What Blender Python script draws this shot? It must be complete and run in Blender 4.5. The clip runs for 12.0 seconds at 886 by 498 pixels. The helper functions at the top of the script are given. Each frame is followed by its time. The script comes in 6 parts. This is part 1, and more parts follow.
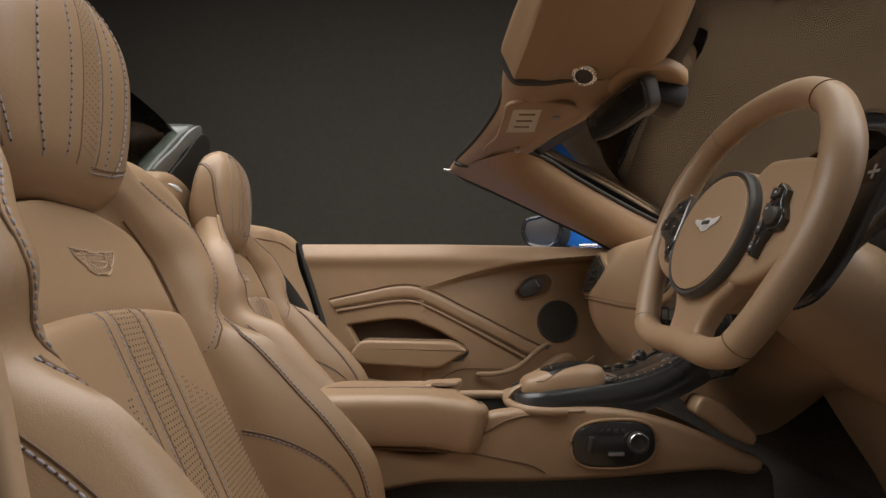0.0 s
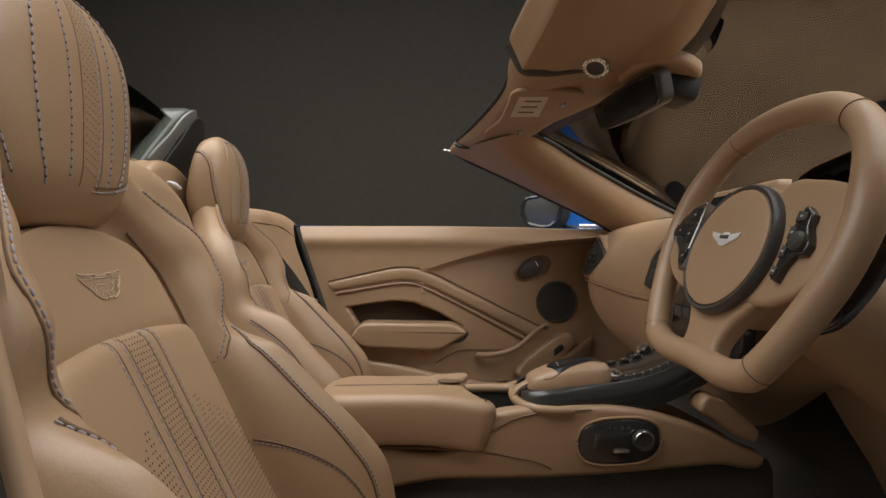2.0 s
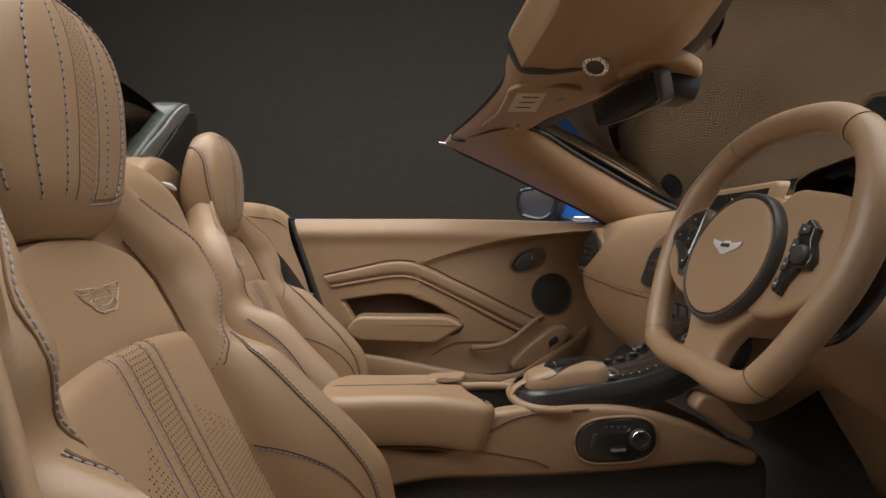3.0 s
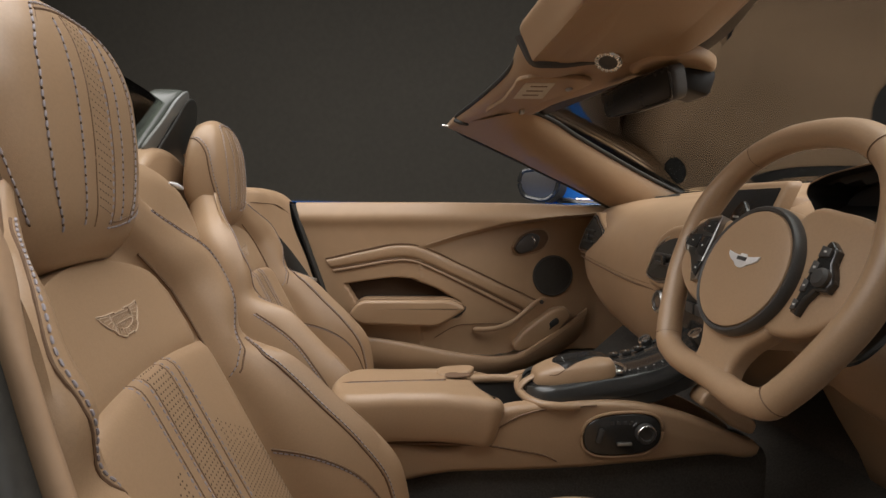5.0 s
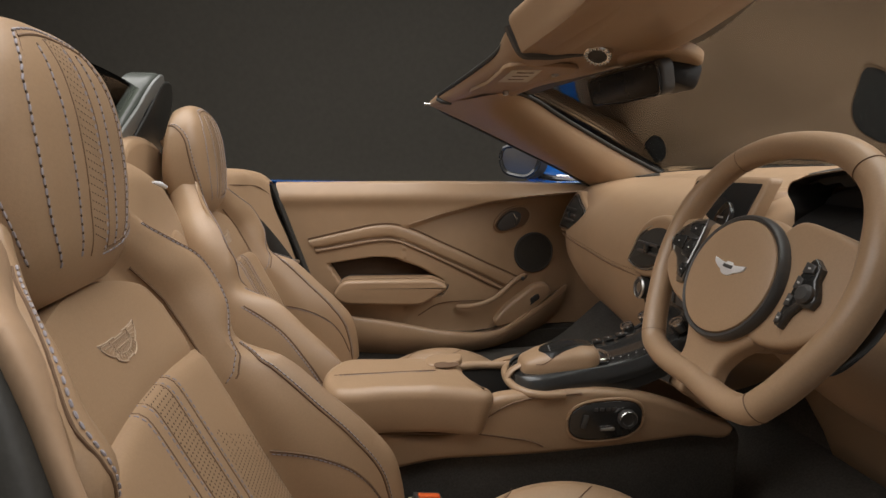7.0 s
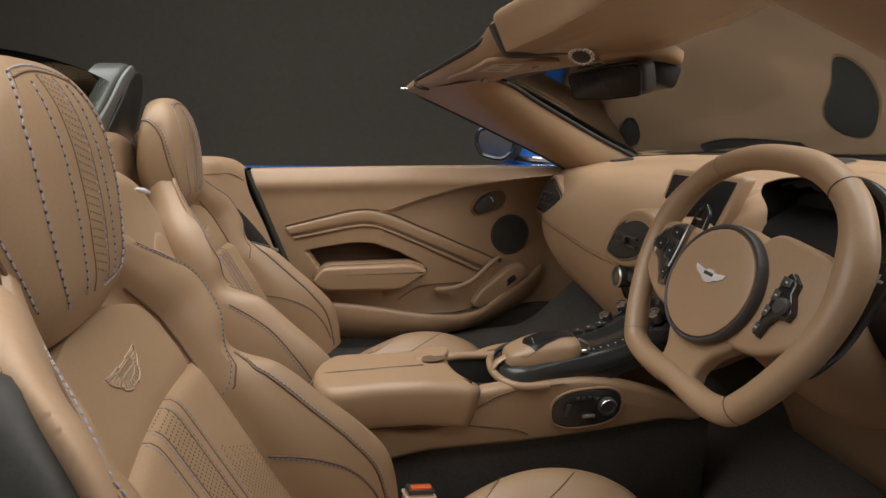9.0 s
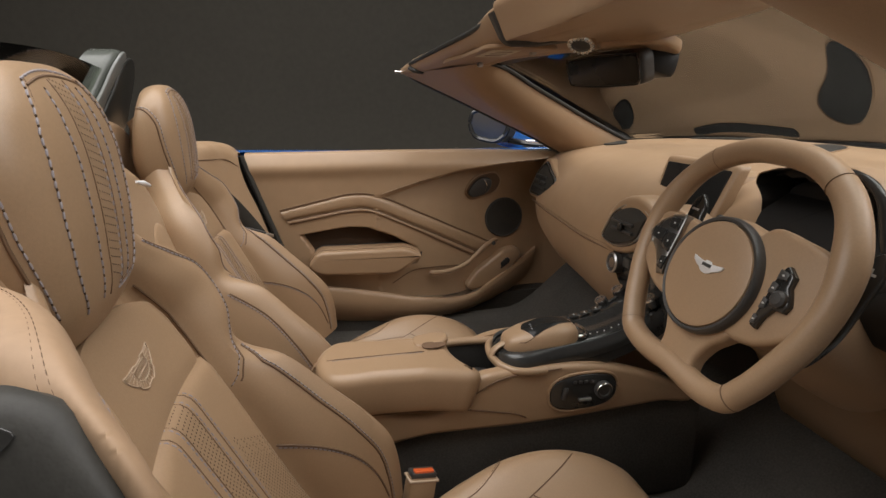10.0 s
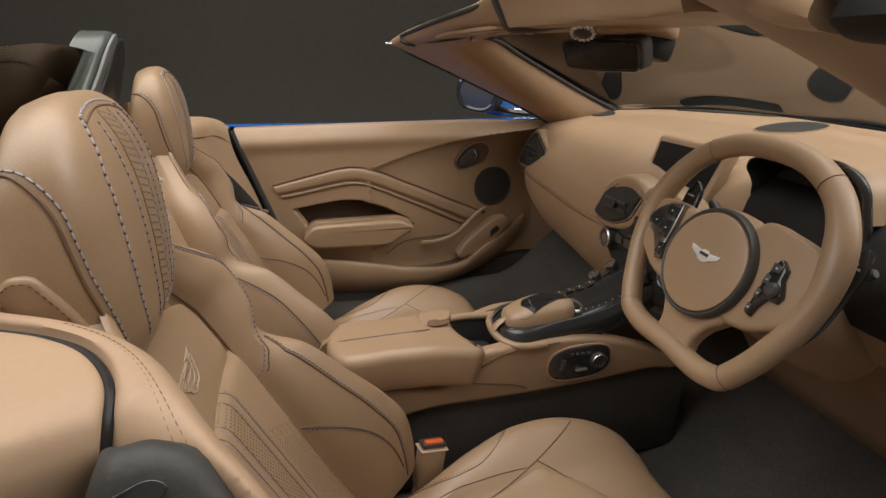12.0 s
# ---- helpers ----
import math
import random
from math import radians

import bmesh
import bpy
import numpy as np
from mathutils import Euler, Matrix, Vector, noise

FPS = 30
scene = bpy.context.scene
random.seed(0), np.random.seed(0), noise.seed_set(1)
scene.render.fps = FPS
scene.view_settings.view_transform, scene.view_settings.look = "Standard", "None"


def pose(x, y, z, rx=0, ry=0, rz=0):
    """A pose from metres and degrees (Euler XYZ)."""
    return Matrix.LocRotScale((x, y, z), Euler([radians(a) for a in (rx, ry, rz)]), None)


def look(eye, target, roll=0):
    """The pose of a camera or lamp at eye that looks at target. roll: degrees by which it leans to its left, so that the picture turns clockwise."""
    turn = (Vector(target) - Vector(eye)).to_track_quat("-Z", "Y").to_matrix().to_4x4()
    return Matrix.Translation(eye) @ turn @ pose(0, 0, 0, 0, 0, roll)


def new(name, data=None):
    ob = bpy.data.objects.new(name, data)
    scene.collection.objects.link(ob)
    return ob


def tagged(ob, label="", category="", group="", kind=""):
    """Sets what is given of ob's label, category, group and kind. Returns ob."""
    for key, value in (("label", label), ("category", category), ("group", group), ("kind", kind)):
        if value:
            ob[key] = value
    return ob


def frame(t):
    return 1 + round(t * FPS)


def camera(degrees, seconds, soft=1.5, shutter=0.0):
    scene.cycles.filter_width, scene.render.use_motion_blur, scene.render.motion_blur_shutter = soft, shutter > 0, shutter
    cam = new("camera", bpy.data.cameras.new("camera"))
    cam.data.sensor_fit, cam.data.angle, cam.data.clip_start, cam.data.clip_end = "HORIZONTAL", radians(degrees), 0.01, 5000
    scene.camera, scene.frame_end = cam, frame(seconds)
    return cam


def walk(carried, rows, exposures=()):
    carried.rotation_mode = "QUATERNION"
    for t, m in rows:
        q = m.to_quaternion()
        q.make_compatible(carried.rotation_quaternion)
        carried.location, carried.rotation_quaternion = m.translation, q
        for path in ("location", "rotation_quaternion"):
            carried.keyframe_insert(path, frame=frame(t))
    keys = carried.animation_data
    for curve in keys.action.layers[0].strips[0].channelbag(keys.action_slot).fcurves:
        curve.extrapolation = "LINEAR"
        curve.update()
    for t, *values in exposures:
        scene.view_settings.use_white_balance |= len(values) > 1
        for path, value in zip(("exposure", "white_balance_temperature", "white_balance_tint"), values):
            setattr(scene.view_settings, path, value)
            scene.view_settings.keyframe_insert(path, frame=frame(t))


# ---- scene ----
cam = camera(77.2, 12.0)
METRES, EYE, TILT, LEAN, TURN = 0.41, 0.76, 3.5, 0.0, 0.0
ROWS = [
    (0.0, 0.0, 0.0, 0.0, 0.0, 0.0, -0.0),
    (0.5, -0.0183, 0.0111, 0.0378, -0.17, -0.98, -0.03),
    (1.0, -0.0354, 0.0219, 0.0763, -0.46, -1.96, -0.04),
    (1.5, -0.05, 0.0303, 0.1108, -0.64, -2.9, -0.04),
    (2.0, -0.0653, 0.0389, 0.1466, -0.91, -3.88, -0.05),
    (2.5, -0.078, 0.0464, 0.1802, -1.38, -4.71, -0.07),
    (3.0, -0.0923, 0.0536, 0.2155, -1.75, -5.56, -0.08),
    (5.0, -0.1602, 0.0773, 0.3487, -2.44, -9.1, -0.11),
    (5.5, -0.1762, 0.0823, 0.3821, -2.67, -10.23, -0.11),
    (6.0, -0.191, 0.0872, 0.4195, -3.37, -11.42, -0.15),
    (6.5, -0.205, 0.0919, 0.455, -4.18, -12.36, -0.17),
    (7.0, -0.2208, 0.0958, 0.4941, -5.09, -13.24, -0.2),
    (9.0, -0.2993, 0.1081, 0.6356, -8.46, -16.7, -0.29),
    (9.5, -0.3236, 0.1087, 0.6632, -9.02, -17.77, -0.3),
    (10.0, -0.353, 0.1095, 0.6922, -9.76, -19.07, -0.33),
    (10.5, -0.3835, 0.1092, 0.7226, -10.42, -20.28, -0.34),
    (11.0, -0.4176, 0.1085, 0.7625, -11.16, -21.47, -0.35),
    (11.5, -0.4506, 0.1065, 0.8021, -11.87, -22.55, -0.35),
    (12.0, -0.4914, 0.1036, 0.8478, -12.52, -23.85, -0.36),
]
walk(cam, [(t, pose(0, 0, EYE, TILT, LEAN, TURN) @ pose(METRES * x, METRES * y, METRES * z, 90 + pitch, roll, yaw)) for t, x, y, z, yaw, pitch, roll in ROWS])

from mathutils.bvhtree import BVHTree

# ---- world and lights ----
world = bpy.data.worlds.new("studio_air")
scene.world = world
world.use_nodes = True
world.node_tree.nodes["Background"].inputs[0].default_value = (1.0, 0.95, 0.88, 1)
world.node_tree.nodes["Background"].inputs[1].default_value = 0.075


def softbox(name, eye, target, sx, sy, watts, colour):
    data = bpy.data.lights.new(name, "AREA")
    data.shape, data.size, data.size_y, data.energy, data.color = "RECTANGLE", sx, sy, watts, colour
    ob = new(name, data)
    ob.matrix_world = look(eye, target)
    return ob


softbox("overhead_softbox", (-0.2, 0.8, 4.1), (-0.2, 0.8, 0.6), 5.6, 4.2, 264, (1.0, 0.970, 0.955))
softbox("front_softbox", (2.6, -0.6, 2.8), (-0.2, 0.8, 0.8), 2.0, 2.4, 60, (1.0, 0.97, 0.955))
# unseen rear lamp, added to brighten the dash face and pillars
softbox("rear_fill_lamp", (-3.0, 0.7, 2.9), (0.4, 1.1, 0.9), 3.0, 1.6, 43, (1.0, 0.97, 0.955))


# ---- materials ----
def material(name, colour, rough=0.5, metal=0.0, grain=0.0, scale=400.0, vary=0.08, coat=0.0, spec=0.5, stain=6.0, pores=True):
    m = bpy.data.materials.new(name)
    m.use_nodes = True
    nt = m.node_tree
    b = nt.nodes["Principled BSDF"]
    b.inputs["Roughness"].default_value = rough
    b.inputs["Metallic"].default_value = metal
    b.inputs["Coat Weight"].default_value = coat
    b.inputs["Specular IOR Level"].default_value = spec
    geo = nt.nodes.new("ShaderNodeNewGeometry")
    big = nt.nodes.new("ShaderNodeTexNoise")
    big.inputs["Scale"].default_value = stain
    big.inputs["Detail"].default_value = 5
    nt.links.new(geo.outputs["Position"], big.inputs["Vector"])
    fine = nt.nodes.new("ShaderNodeTexNoise")
    fine.inputs["Scale"].default_value = scale * 0.35
    fine.inputs["Detail"].default_value = 3
    nt.links.new(geo.outputs["Position"], fine.inputs["Vector"])
    add = nt.nodes.new("ShaderNodeMath")
    add.operation = "ADD"
    nt.links.new(big.outputs["Fac"], add.inputs[0])
    nt.links.new(fine.outputs["Fac"], add.inputs[1])
    ramp = nt.nodes.new("ShaderNodeMapRange")
    ramp.inputs["From Min"].default_value, ramp.inputs["From Max"].default_value = 0.6, 1.4
    ramp.inputs["To Min"].default_value, ramp.inputs["To Max"].default_value = 1 - vary, 1 + vary
    nt.links.new(add.outputs[0], ramp.inputs["Value"])
    mul = nt.nodes.new("ShaderNodeVectorMath")
    mul.operation = "SCALE"
    mul.inputs[0].default_value = colour
    nt.links.new(ramp.outputs["Result"], mul.inputs["Scale"])
    nt.links.new(mul.outputs["Vector"], b.inputs["Base Color"])
    rr = nt.nodes.new("ShaderNodeMapRange")
    rr.inputs["From Min"].default_value, rr.inputs["From Max"].default_value = 0.3, 0.7
    rr.inputs["To Min"].default_value, rr.inputs["To Max"].default_value = max(rough - 0.05, 0.02), rough + 0.05
    nt.links.new(big.outputs["Fac"], rr.inputs["Value"])
    nt.links.new(rr.outputs["Result"], b.inputs["Roughness"])
    if grain:
        v = nt.nodes.new("ShaderNodeTexVoronoi")
        v.feature = "SMOOTH_F1"
        v.inputs["Scale"].default_value = scale
        nt.links.new(geo.outputs["Position"], v.inputs["Vector"])
        soft = nt.nodes.new("ShaderNodeTexNoise")
        soft.inputs["Scale"].default_value = 38
        soft.inputs["Detail"].default_value = 4
        nt.links.new(geo.outputs["Position"], soft.inputs["Vector"])
        b1 = nt.nodes.new("ShaderNodeBump")
        b1.inputs["Strength"].default_value, b1.inputs["Distance"].default_value = grain, 0.0012
        nt.links.new(v.outputs["Distance"], b1.inputs["Height"])
        b2 = nt.nodes.new("ShaderNodeBump")
        b2.inputs["Strength"].default_value, b2.inputs["Distance"].default_value = grain * 0.5, 0.004
        nt.links.new(soft.outputs["Fac"], b2.inputs["Height"])
        if pores:
            nt.links.new(b1.outputs["Normal"], b2.inputs["Normal"])
        nt.links.new(b2.outputs["Normal"], b.inputs["Normal"])
    return m


TAN = material("tan_leather", (0.362, 0.239, 0.140), 0.39, grain=0.09, scale=1100, vary=0.08, spec=0.6)
TAN_DASH = material("tan_grained_leather", (0.362, 0.239, 0.140), 0.43, grain=0.05, scale=90, vary=0.05, spec=0.6, pores=False)
TAN_MATT = material("tan_matt_leather", (0.362, 0.239, 0.145), 0.58, grain=0.04, scale=500, vary=0.06, spec=0.4)
SEAM = material("leather_seam", (0.15, 0.088, 0.048), 0.7, vary=0.1)
THREAD = material("grey_blue_thread", (0.33, 0.30, 0.31), 0.7, vary=0.12, scale=2000)
PALE_THREAD = material("sand_thread", (0.55, 0.42, 0.30), 0.7, vary=0.12, scale=2000)
HOLE = material("perforation_dark", (0.075, 0.048, 0.030), 0.9)
GLOSS = material("gloss_black", (0.028, 0.027, 0.025), 0.14, vary=0.2, coat=0.5)
SATIN = material("satin_black", (0.055, 0.052, 0.048), 0.38, grain=0.08, scale=1200, vary=0.15)
RUBBER = material("black_rubber", (0.040, 0.038, 0.033), 0.52, grain=0.1, scale=500, vary=0.2, spec=0.3)
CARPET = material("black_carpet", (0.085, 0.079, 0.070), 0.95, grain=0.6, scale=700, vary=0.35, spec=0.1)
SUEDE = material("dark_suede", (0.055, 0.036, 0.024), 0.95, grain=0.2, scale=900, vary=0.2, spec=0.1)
CARBON = material("grey_carbon_trim", (0.042, 0.044, 0.043), 0.30, metal=0.2, vary=0.15, coat=0.4)
CHROME = material("bright_chrome", (0.82, 0.80, 0.77), 0.24, metal=1.0, vary=0.03)
# pale, mostly non-metal: chrome's bright reflections are put into the colour
SILVER = material("silver_painted_shine", (0.78, 0.77, 0.76), 0.35, metal=0.3, vary=0.05)
STEEL = material("brushed_steel", (0.55, 0.54, 0.52), 0.32, metal=1.0, vary=0.08)
HOOPBLACK = material("hoop_black_plastic", (0.030, 0.030, 0.027), 0.32, vary=0.1, spec=0.3)
HOOPGREY = material("dark_green_tinted_plastic", (0.085, 0.092, 0.080), 0.25, vary=0.1, spec=0.5)
DEEPBLACK = material("deep_black_plastic", (0.014, 0.013, 0.012), 0.45, vary=0.15, spec=0.25)
STRIP = material("pale_grey_trim", (0.17, 0.175, 0.165), 0.3, vary=0.1)
SMOKE = material("smoked_chrome", (0.34, 0.33, 0.31), 0.30, metal=1.0, vary=0.08)
# dull grey puts the door mirror's reflection into its colour
MIRROR = material("toned_mirror_glass", (0.17, 0.166, 0.155), 0.42, metal=1.0, vary=0.05)
BLUE = material("blue_paint", (0.022, 0.16, 0.55), 0.22, vary=0.04, coat=0.8)
SCREEN = material("dark_display_glass", (0.018, 0.018, 0.017), 0.24, vary=0.1, spec=0.22)
ORANGE = material("orange_plastic", (0.75, 0.13, 0.03), 0.45)
WHITE = material("pale_print", (0.50, 0.49, 0.47), 0.6)
LABEL = material("label_paper", (0.62, 0.57, 0.48), 0.6, vary=0.12, scale=300)
PALE = material("pale_bounce_paint", (0.72, 0.69, 0.65), 0.9, vary=0.08, stain=0.7, spec=0.1)
BACK = material("taupe_backdrop", (0.069, 0.063, 0.052), 0.92, grain=0.05, scale=60, vary=0.10, stain=0.7, spec=0.1)
FLOOR = material("dark_studio_floor", (0.13, 0.122, 0.112), 0.7, vary=0.15, stain=2.0)


def glass(name, colour, gloss_ior, rough=0.02):
    m = bpy.data.materials.new(name)
    m.use_nodes = True
    nt = m.node_tree
    nt.nodes.clear()
    out = nt.nodes.new("ShaderNodeOutputMaterial")
    mix = nt.nodes.new("ShaderNodeMixShader")
    clear = nt.nodes.new("ShaderNodeBsdfTransparent")
    clear.inputs["Color"].default_value = (*colour, 1)
    shine = nt.nodes.new("ShaderNodeBsdfGlossy")
    shine.inputs["Roughness"].default_value = rough
    fres = nt.nodes.new("ShaderNodeFresnel")
    fres.inputs["IOR"].default_value = gloss_ior
    nt.links.new(fres.outputs[0], mix.inputs[0])
    nt.links.new(clear.outputs[0], mix.inputs[1])
    nt.links.new(shine.outputs[0], mix.inputs[2])
    nt.links.new(mix.outputs[0], out.inputs[0])
    return m


GLASS = glass("windscreen_glass", (0.80, 0.82, 0.80), 1.85)
GREEN_GLASS = glass("tinted_deflector_glass", (0.62, 0.66, 0.60), 1.22)


# ---- mesh helpers ----
def spline(points, n, closed=False):
    """Smooth curve through points, n samples."""
    p = np.array(points, float)
    if closed:
        p = np.vstack([p[-2:], p, p[:3]])
    d = np.concatenate([[0], np.cumsum(np.maximum(np.linalg.norm(np.diff(p, axis=0), axis=1), 1e-6))])
    m = np.gradient(p, d, axis=0) if len(p) > 2 else np.repeat((p[1:] - p[:1]) / d[-1], 2, axis=0)
    lo, hi = (d[2], d[-3]) if closed else (d[0], d[-1])
    s = np.linspace(lo, hi, n, endpoint=not closed)
    i = np.clip(np.searchsorted(d, s, side="right") - 1, 0, len(d) - 2)
    h = (d[i + 1] - d[i])[:, None]
    t = ((s - d[i])[:, None]) / h
    return ((2 * t**3 - 3 * t**2 + 1) * p[i] + (t**3 - 2 * t**2 + t) * h * m[i]
            + (-2 * t**3 + 3 * t**2) * p[i + 1] + (t**3 - t**2) * h * m[i + 1])


def rpoly(points, r, n=5):
    """A polygon with rounded corners."""
    p = np.array(points, float)
    out = []
    for i in range(len(p)):
        a, b, c = p[i - 1], p[i], p[(i + 1) % len(p)]
        u, v = (a - b) / np.linalg.norm(a - b), (c - b) / np.linalg.norm(c - b)
        k = min(r, 0.45 * np.linalg.norm(a - b), 0.45 * np.linalg.norm(c - b))
        for t in np.linspace(0, 1, n):
            out.append((1 - t) ** 2 * (b + u * k) + 2 * t * (1 - t) * b + t * t * (b + v * k))
    return np.array(out)


class Drape:
    """Lays places on a skin, along a direction."""

    def __init__(self, vf):
        self.tree = BVHTree.FromPolygons([tuple(v) for v in vf[0]], [tuple(q) for q in vf[1]])

    def lay(self, places, way, lift=0.0004):
        w = Vector(tuple(way)).normalized()
        out = []
        for p in places:
            hit = self.tree.ray_cast(Vector(tuple(p)) + w * 0.10, -w, 0.25)
            out.append(tuple(hit[0] + w * lift) if hit[0] is not None else tuple(p))
        return np.array(out)


def line(points, n):
    p = np.array(points, float)
    d = np.concatenate([[0], np.cumsum(np.linalg.norm(np.diff(p, axis=0), axis=1))])
    s = np.linspace(0, d[-1], n)
    return np.stack([np.interp(s, d, p[:, k]) for k in range(p.shape[1])], axis=1)


def sheet(g, wrap_u=False, wrap_v=False, caps=False):
    """Vertices and faces of a grid of places g[i][j]."""
    g = np.array(g, float)
    m, n = g.shape[:2]
    f = []
    for i in range(m if wrap_u else m - 1):
        for j in range(n if wrap_v else n - 1):
            a, b = i * n + j, i * n + (j + 1) % n
            c, d = ((i + 1) % m) * n + (j + 1) % n, ((i + 1) % m) * n + j
            f.append((a, b, c, d))
    if caps:
        f.append(tuple(range(n - 1, -1, -1)))
        f.append(tuple((m - 1) * n + j for j in range(n)))
    return g.reshape(-1, 3).tolist(), f


def loft(rings, across, along, closed=True, caps=True):
    """Smooth skin over rings of places."""
    r = np.array([spline(x, across, closed) for x in rings])
    r = np.array([spline(r[:, j], along) for j in range(r.shape[1])]).transpose(1, 0, 2)
    return sheet(r, False, closed, caps and closed)


def thick(g, offset):
    """A grid with a second skin behind it and closed edges."""
    g = np.array(g, float)
    m, n = g.shape[:2]
    h = g + np.array(offset, float)
    v = np.concatenate([g.reshape(-1, 3), h.reshape(-1, 3)]).tolist()
    f, k = [], m * n
    for i in range(m - 1):
        for j in range(n - 1):
            a = i * n + j
            f.append((a, a + 1, a + n + 1, a + n))
            f.append((k + a, k + a + n, k + a + n + 1, k + a + 1))
    rim = [j for j in range(n)] + [i * n + n - 1 for i in range(1, m)] + [(m - 1) * n + j for j in range(n - 2, -1, -1)] + [i * n for i in range(m - 2, 0, -1)]
    for a, b in zip(rim, rim[1:] + rim[:1]):
        f.append((a, k + a, k + b, b))
    return v, f


def tube(path, r, seg=10, closed=False, flat=1.0, up=(0, 0, 1)):
    p = np.array(path, float)
    n = len(p)
    rad = np.broadcast_to(np.array(r, float), (n,))
    t = np.gradient(p, axis=0) if not closed else np.roll(p, -1, 0) - np.roll(p, 1, 0)
    t /= np.maximum(np.linalg.norm(t, axis=1), 1e-9)[:, None]
    a = np.array(up, float) - t * (t @ np.array(up, float))[:, None]
    bad = np.linalg.norm(a, axis=1) < 1e-3
    a[bad] = np.cross(t[bad], (1.0, 0.3, 0.0))
    a /= np.linalg.norm(a, axis=1)[:, None]
    b = np.cross(t, a)
    w = np.linspace(0, 2 * np.pi, seg, endpoint=False)
    g = p[:, None] + rad[:, None, None] * (np.cos(w)[None, :, None] * a[:, None] * flat + np.sin(w)[None, :, None] * b[:, None])
    return sheet(g, closed, True, not closed)


def joined(*meshes):
    v, f = [], []
    for mv, mf in meshes:
        k = len(v)
        v += list(mv)
        f += [tuple(i + k for i in q) for q in mf]
    return v, f


def inset(o, d):
    """A flat outline drawn in by d."""
    o = np.array(o, float)
    t = np.roll(o, -1, 0) - np.roll(o, 1, 0)
    t /= np.maximum(np.linalg.norm(t, axis=1), 1e-9)[:, None]
    area = np.sum(o[:, 0] * np.roll(o[:, 1], -1) - np.roll(o[:, 0], -1) * o[:, 1])
    nrm = np.stack([-t[:, 1], t[:, 0]], axis=1) * np.sign(area)
    return o + nrm * d


def slab(outline, at, deep, bevel=0.002, steps=3, puff=0.0, foot=0.0):
    """A plate with rounded edges: at(a, b, w) gives the place of (a, b) of the outline at height w."""
    o = np.array(outline, float)
    rings = [(foot, 0.0), (foot * 0.3, foot * 0.3), (0, foot)] if foot else [(0, 0.0)]
    for k in range(steps + 1):
        q = math.pi / 2 * k / steps
        rings.append((bevel * (1 - math.cos(q)), deep - bevel + bevel * math.sin(q)))
    g = [[at(a, b, w) for a, b in inset(o, d)] for d, w in rings]
    if puff:
        c = o.mean(axis=0)
        last = inset(o, bevel)
        for k in (0.8, 0.55, 0.3, 0.08):
            g.append([at(*(c + (q - c) * k), deep + puff * (1 - k * k)) for q in last])
    return sheet(g, False, True, True)


def lathe(profile, centre, axis, seg=28):
    """A turned shape: profile of (radius, height along axis)."""
    q = Vector(axis).normalized().to_track_quat("Z", "Y").to_matrix()
    c = Vector(centre)
    g = [[c + q @ Vector((r * math.cos(w), r * math.sin(w), h)) for w in np.linspace(0, 2 * math.pi, seg, endpoint=False)] for r, h in profile]
    return sheet([[tuple(x) for x in row] for row in g], False, True, True)


def box(c, size, bevel=0.003, turn=None):
    """A box with rounded edges about c."""
    x, y, z = (s / 2 for s in size)
    b = min(bevel, x * 0.9, y * 0.9, z * 0.9)
    o = [(sx * (x - b) + b * math.cos(w) * 1.0, sy * (y - b) + b * math.sin(w))
         for sx, sy, w0 in ((1, 1, 0), (-1, 1, 90), (-1, -1, 180), (1, -1, 270)) for w in (radians(w0), radians(w0 + 45), radians(w0 + 90))]
    rot = turn if turn is not None else Matrix.Identity(3)
    cc = Vector(c)

    def at(a, e, w):
        return tuple(cc + rot @ Vector((a, e, w)))
    g = [[at(a, e, w) for a, e in inset(o, d)] for d, w in ((b, -z), (b * 0.3, -z + b * 0.3), (0, -z + b), (0, z - b), (b * 0.3, z - b * 0.3), (b, z))]
    return sheet(g, False, True, True)


def along(path, at):
    """Places at the distances at along a path, and the path's length."""
    p = np.array(path, float)
    d = np.concatenate([[0], np.cumsum(np.linalg.norm(np.diff(p, axis=0), axis=1))])
    return np.array([[np.interp(x, d, p[:, k]) for k in range(3)] for x in at]), d[-1]


def stitches(path, long=0.0052, gap=0.0030, r=0.0009, slant=None):
    """Short thread ends along a path; slant tilts each one sideways."""
    size = along(path, [0.0])[1]
    out = []
    s = 0.0
    while s + long < size:
        q = along(path, [s, s + long * 0.25, s + long * 0.75, s + long])[0]
        if slant is not None:
            q = q + np.outer([-1.0, -0.5, 0.5, 1.0], np.array(slant, float))
        out.append(tube(q, [r * 0.55, r, r, r * 0.55], 6))
        s += long + gap
    return joined(*out) if out else ([], [])


def needle_holes(path, long, gap, r, lift=(0, 0, 0)):
    """Small dark pits between the thread ends."""
    size = along(path, [0.0])[1]
    out = []
    s = long
    while s + gap < size:
        q = along(path, [s - gap * 0.1, s + gap * 0.5, s + gap * 1.1])[0] + np.array(lift, float)
        out.append(tube(q, [r * 0.4, r, r * 0.4], 6))
        s += long + gap
    return joined(*out) if out else ([], [])


ORIGIN = {}


def thing(name, place, label, category, group="", kind=""):
    ob = new(name)
    ob.location = place
    ORIGIN[name_of(ob)] = Vector(place)
    return tagged(ob, label, category, group, kind)


def name_of(ob):
    return ob.name


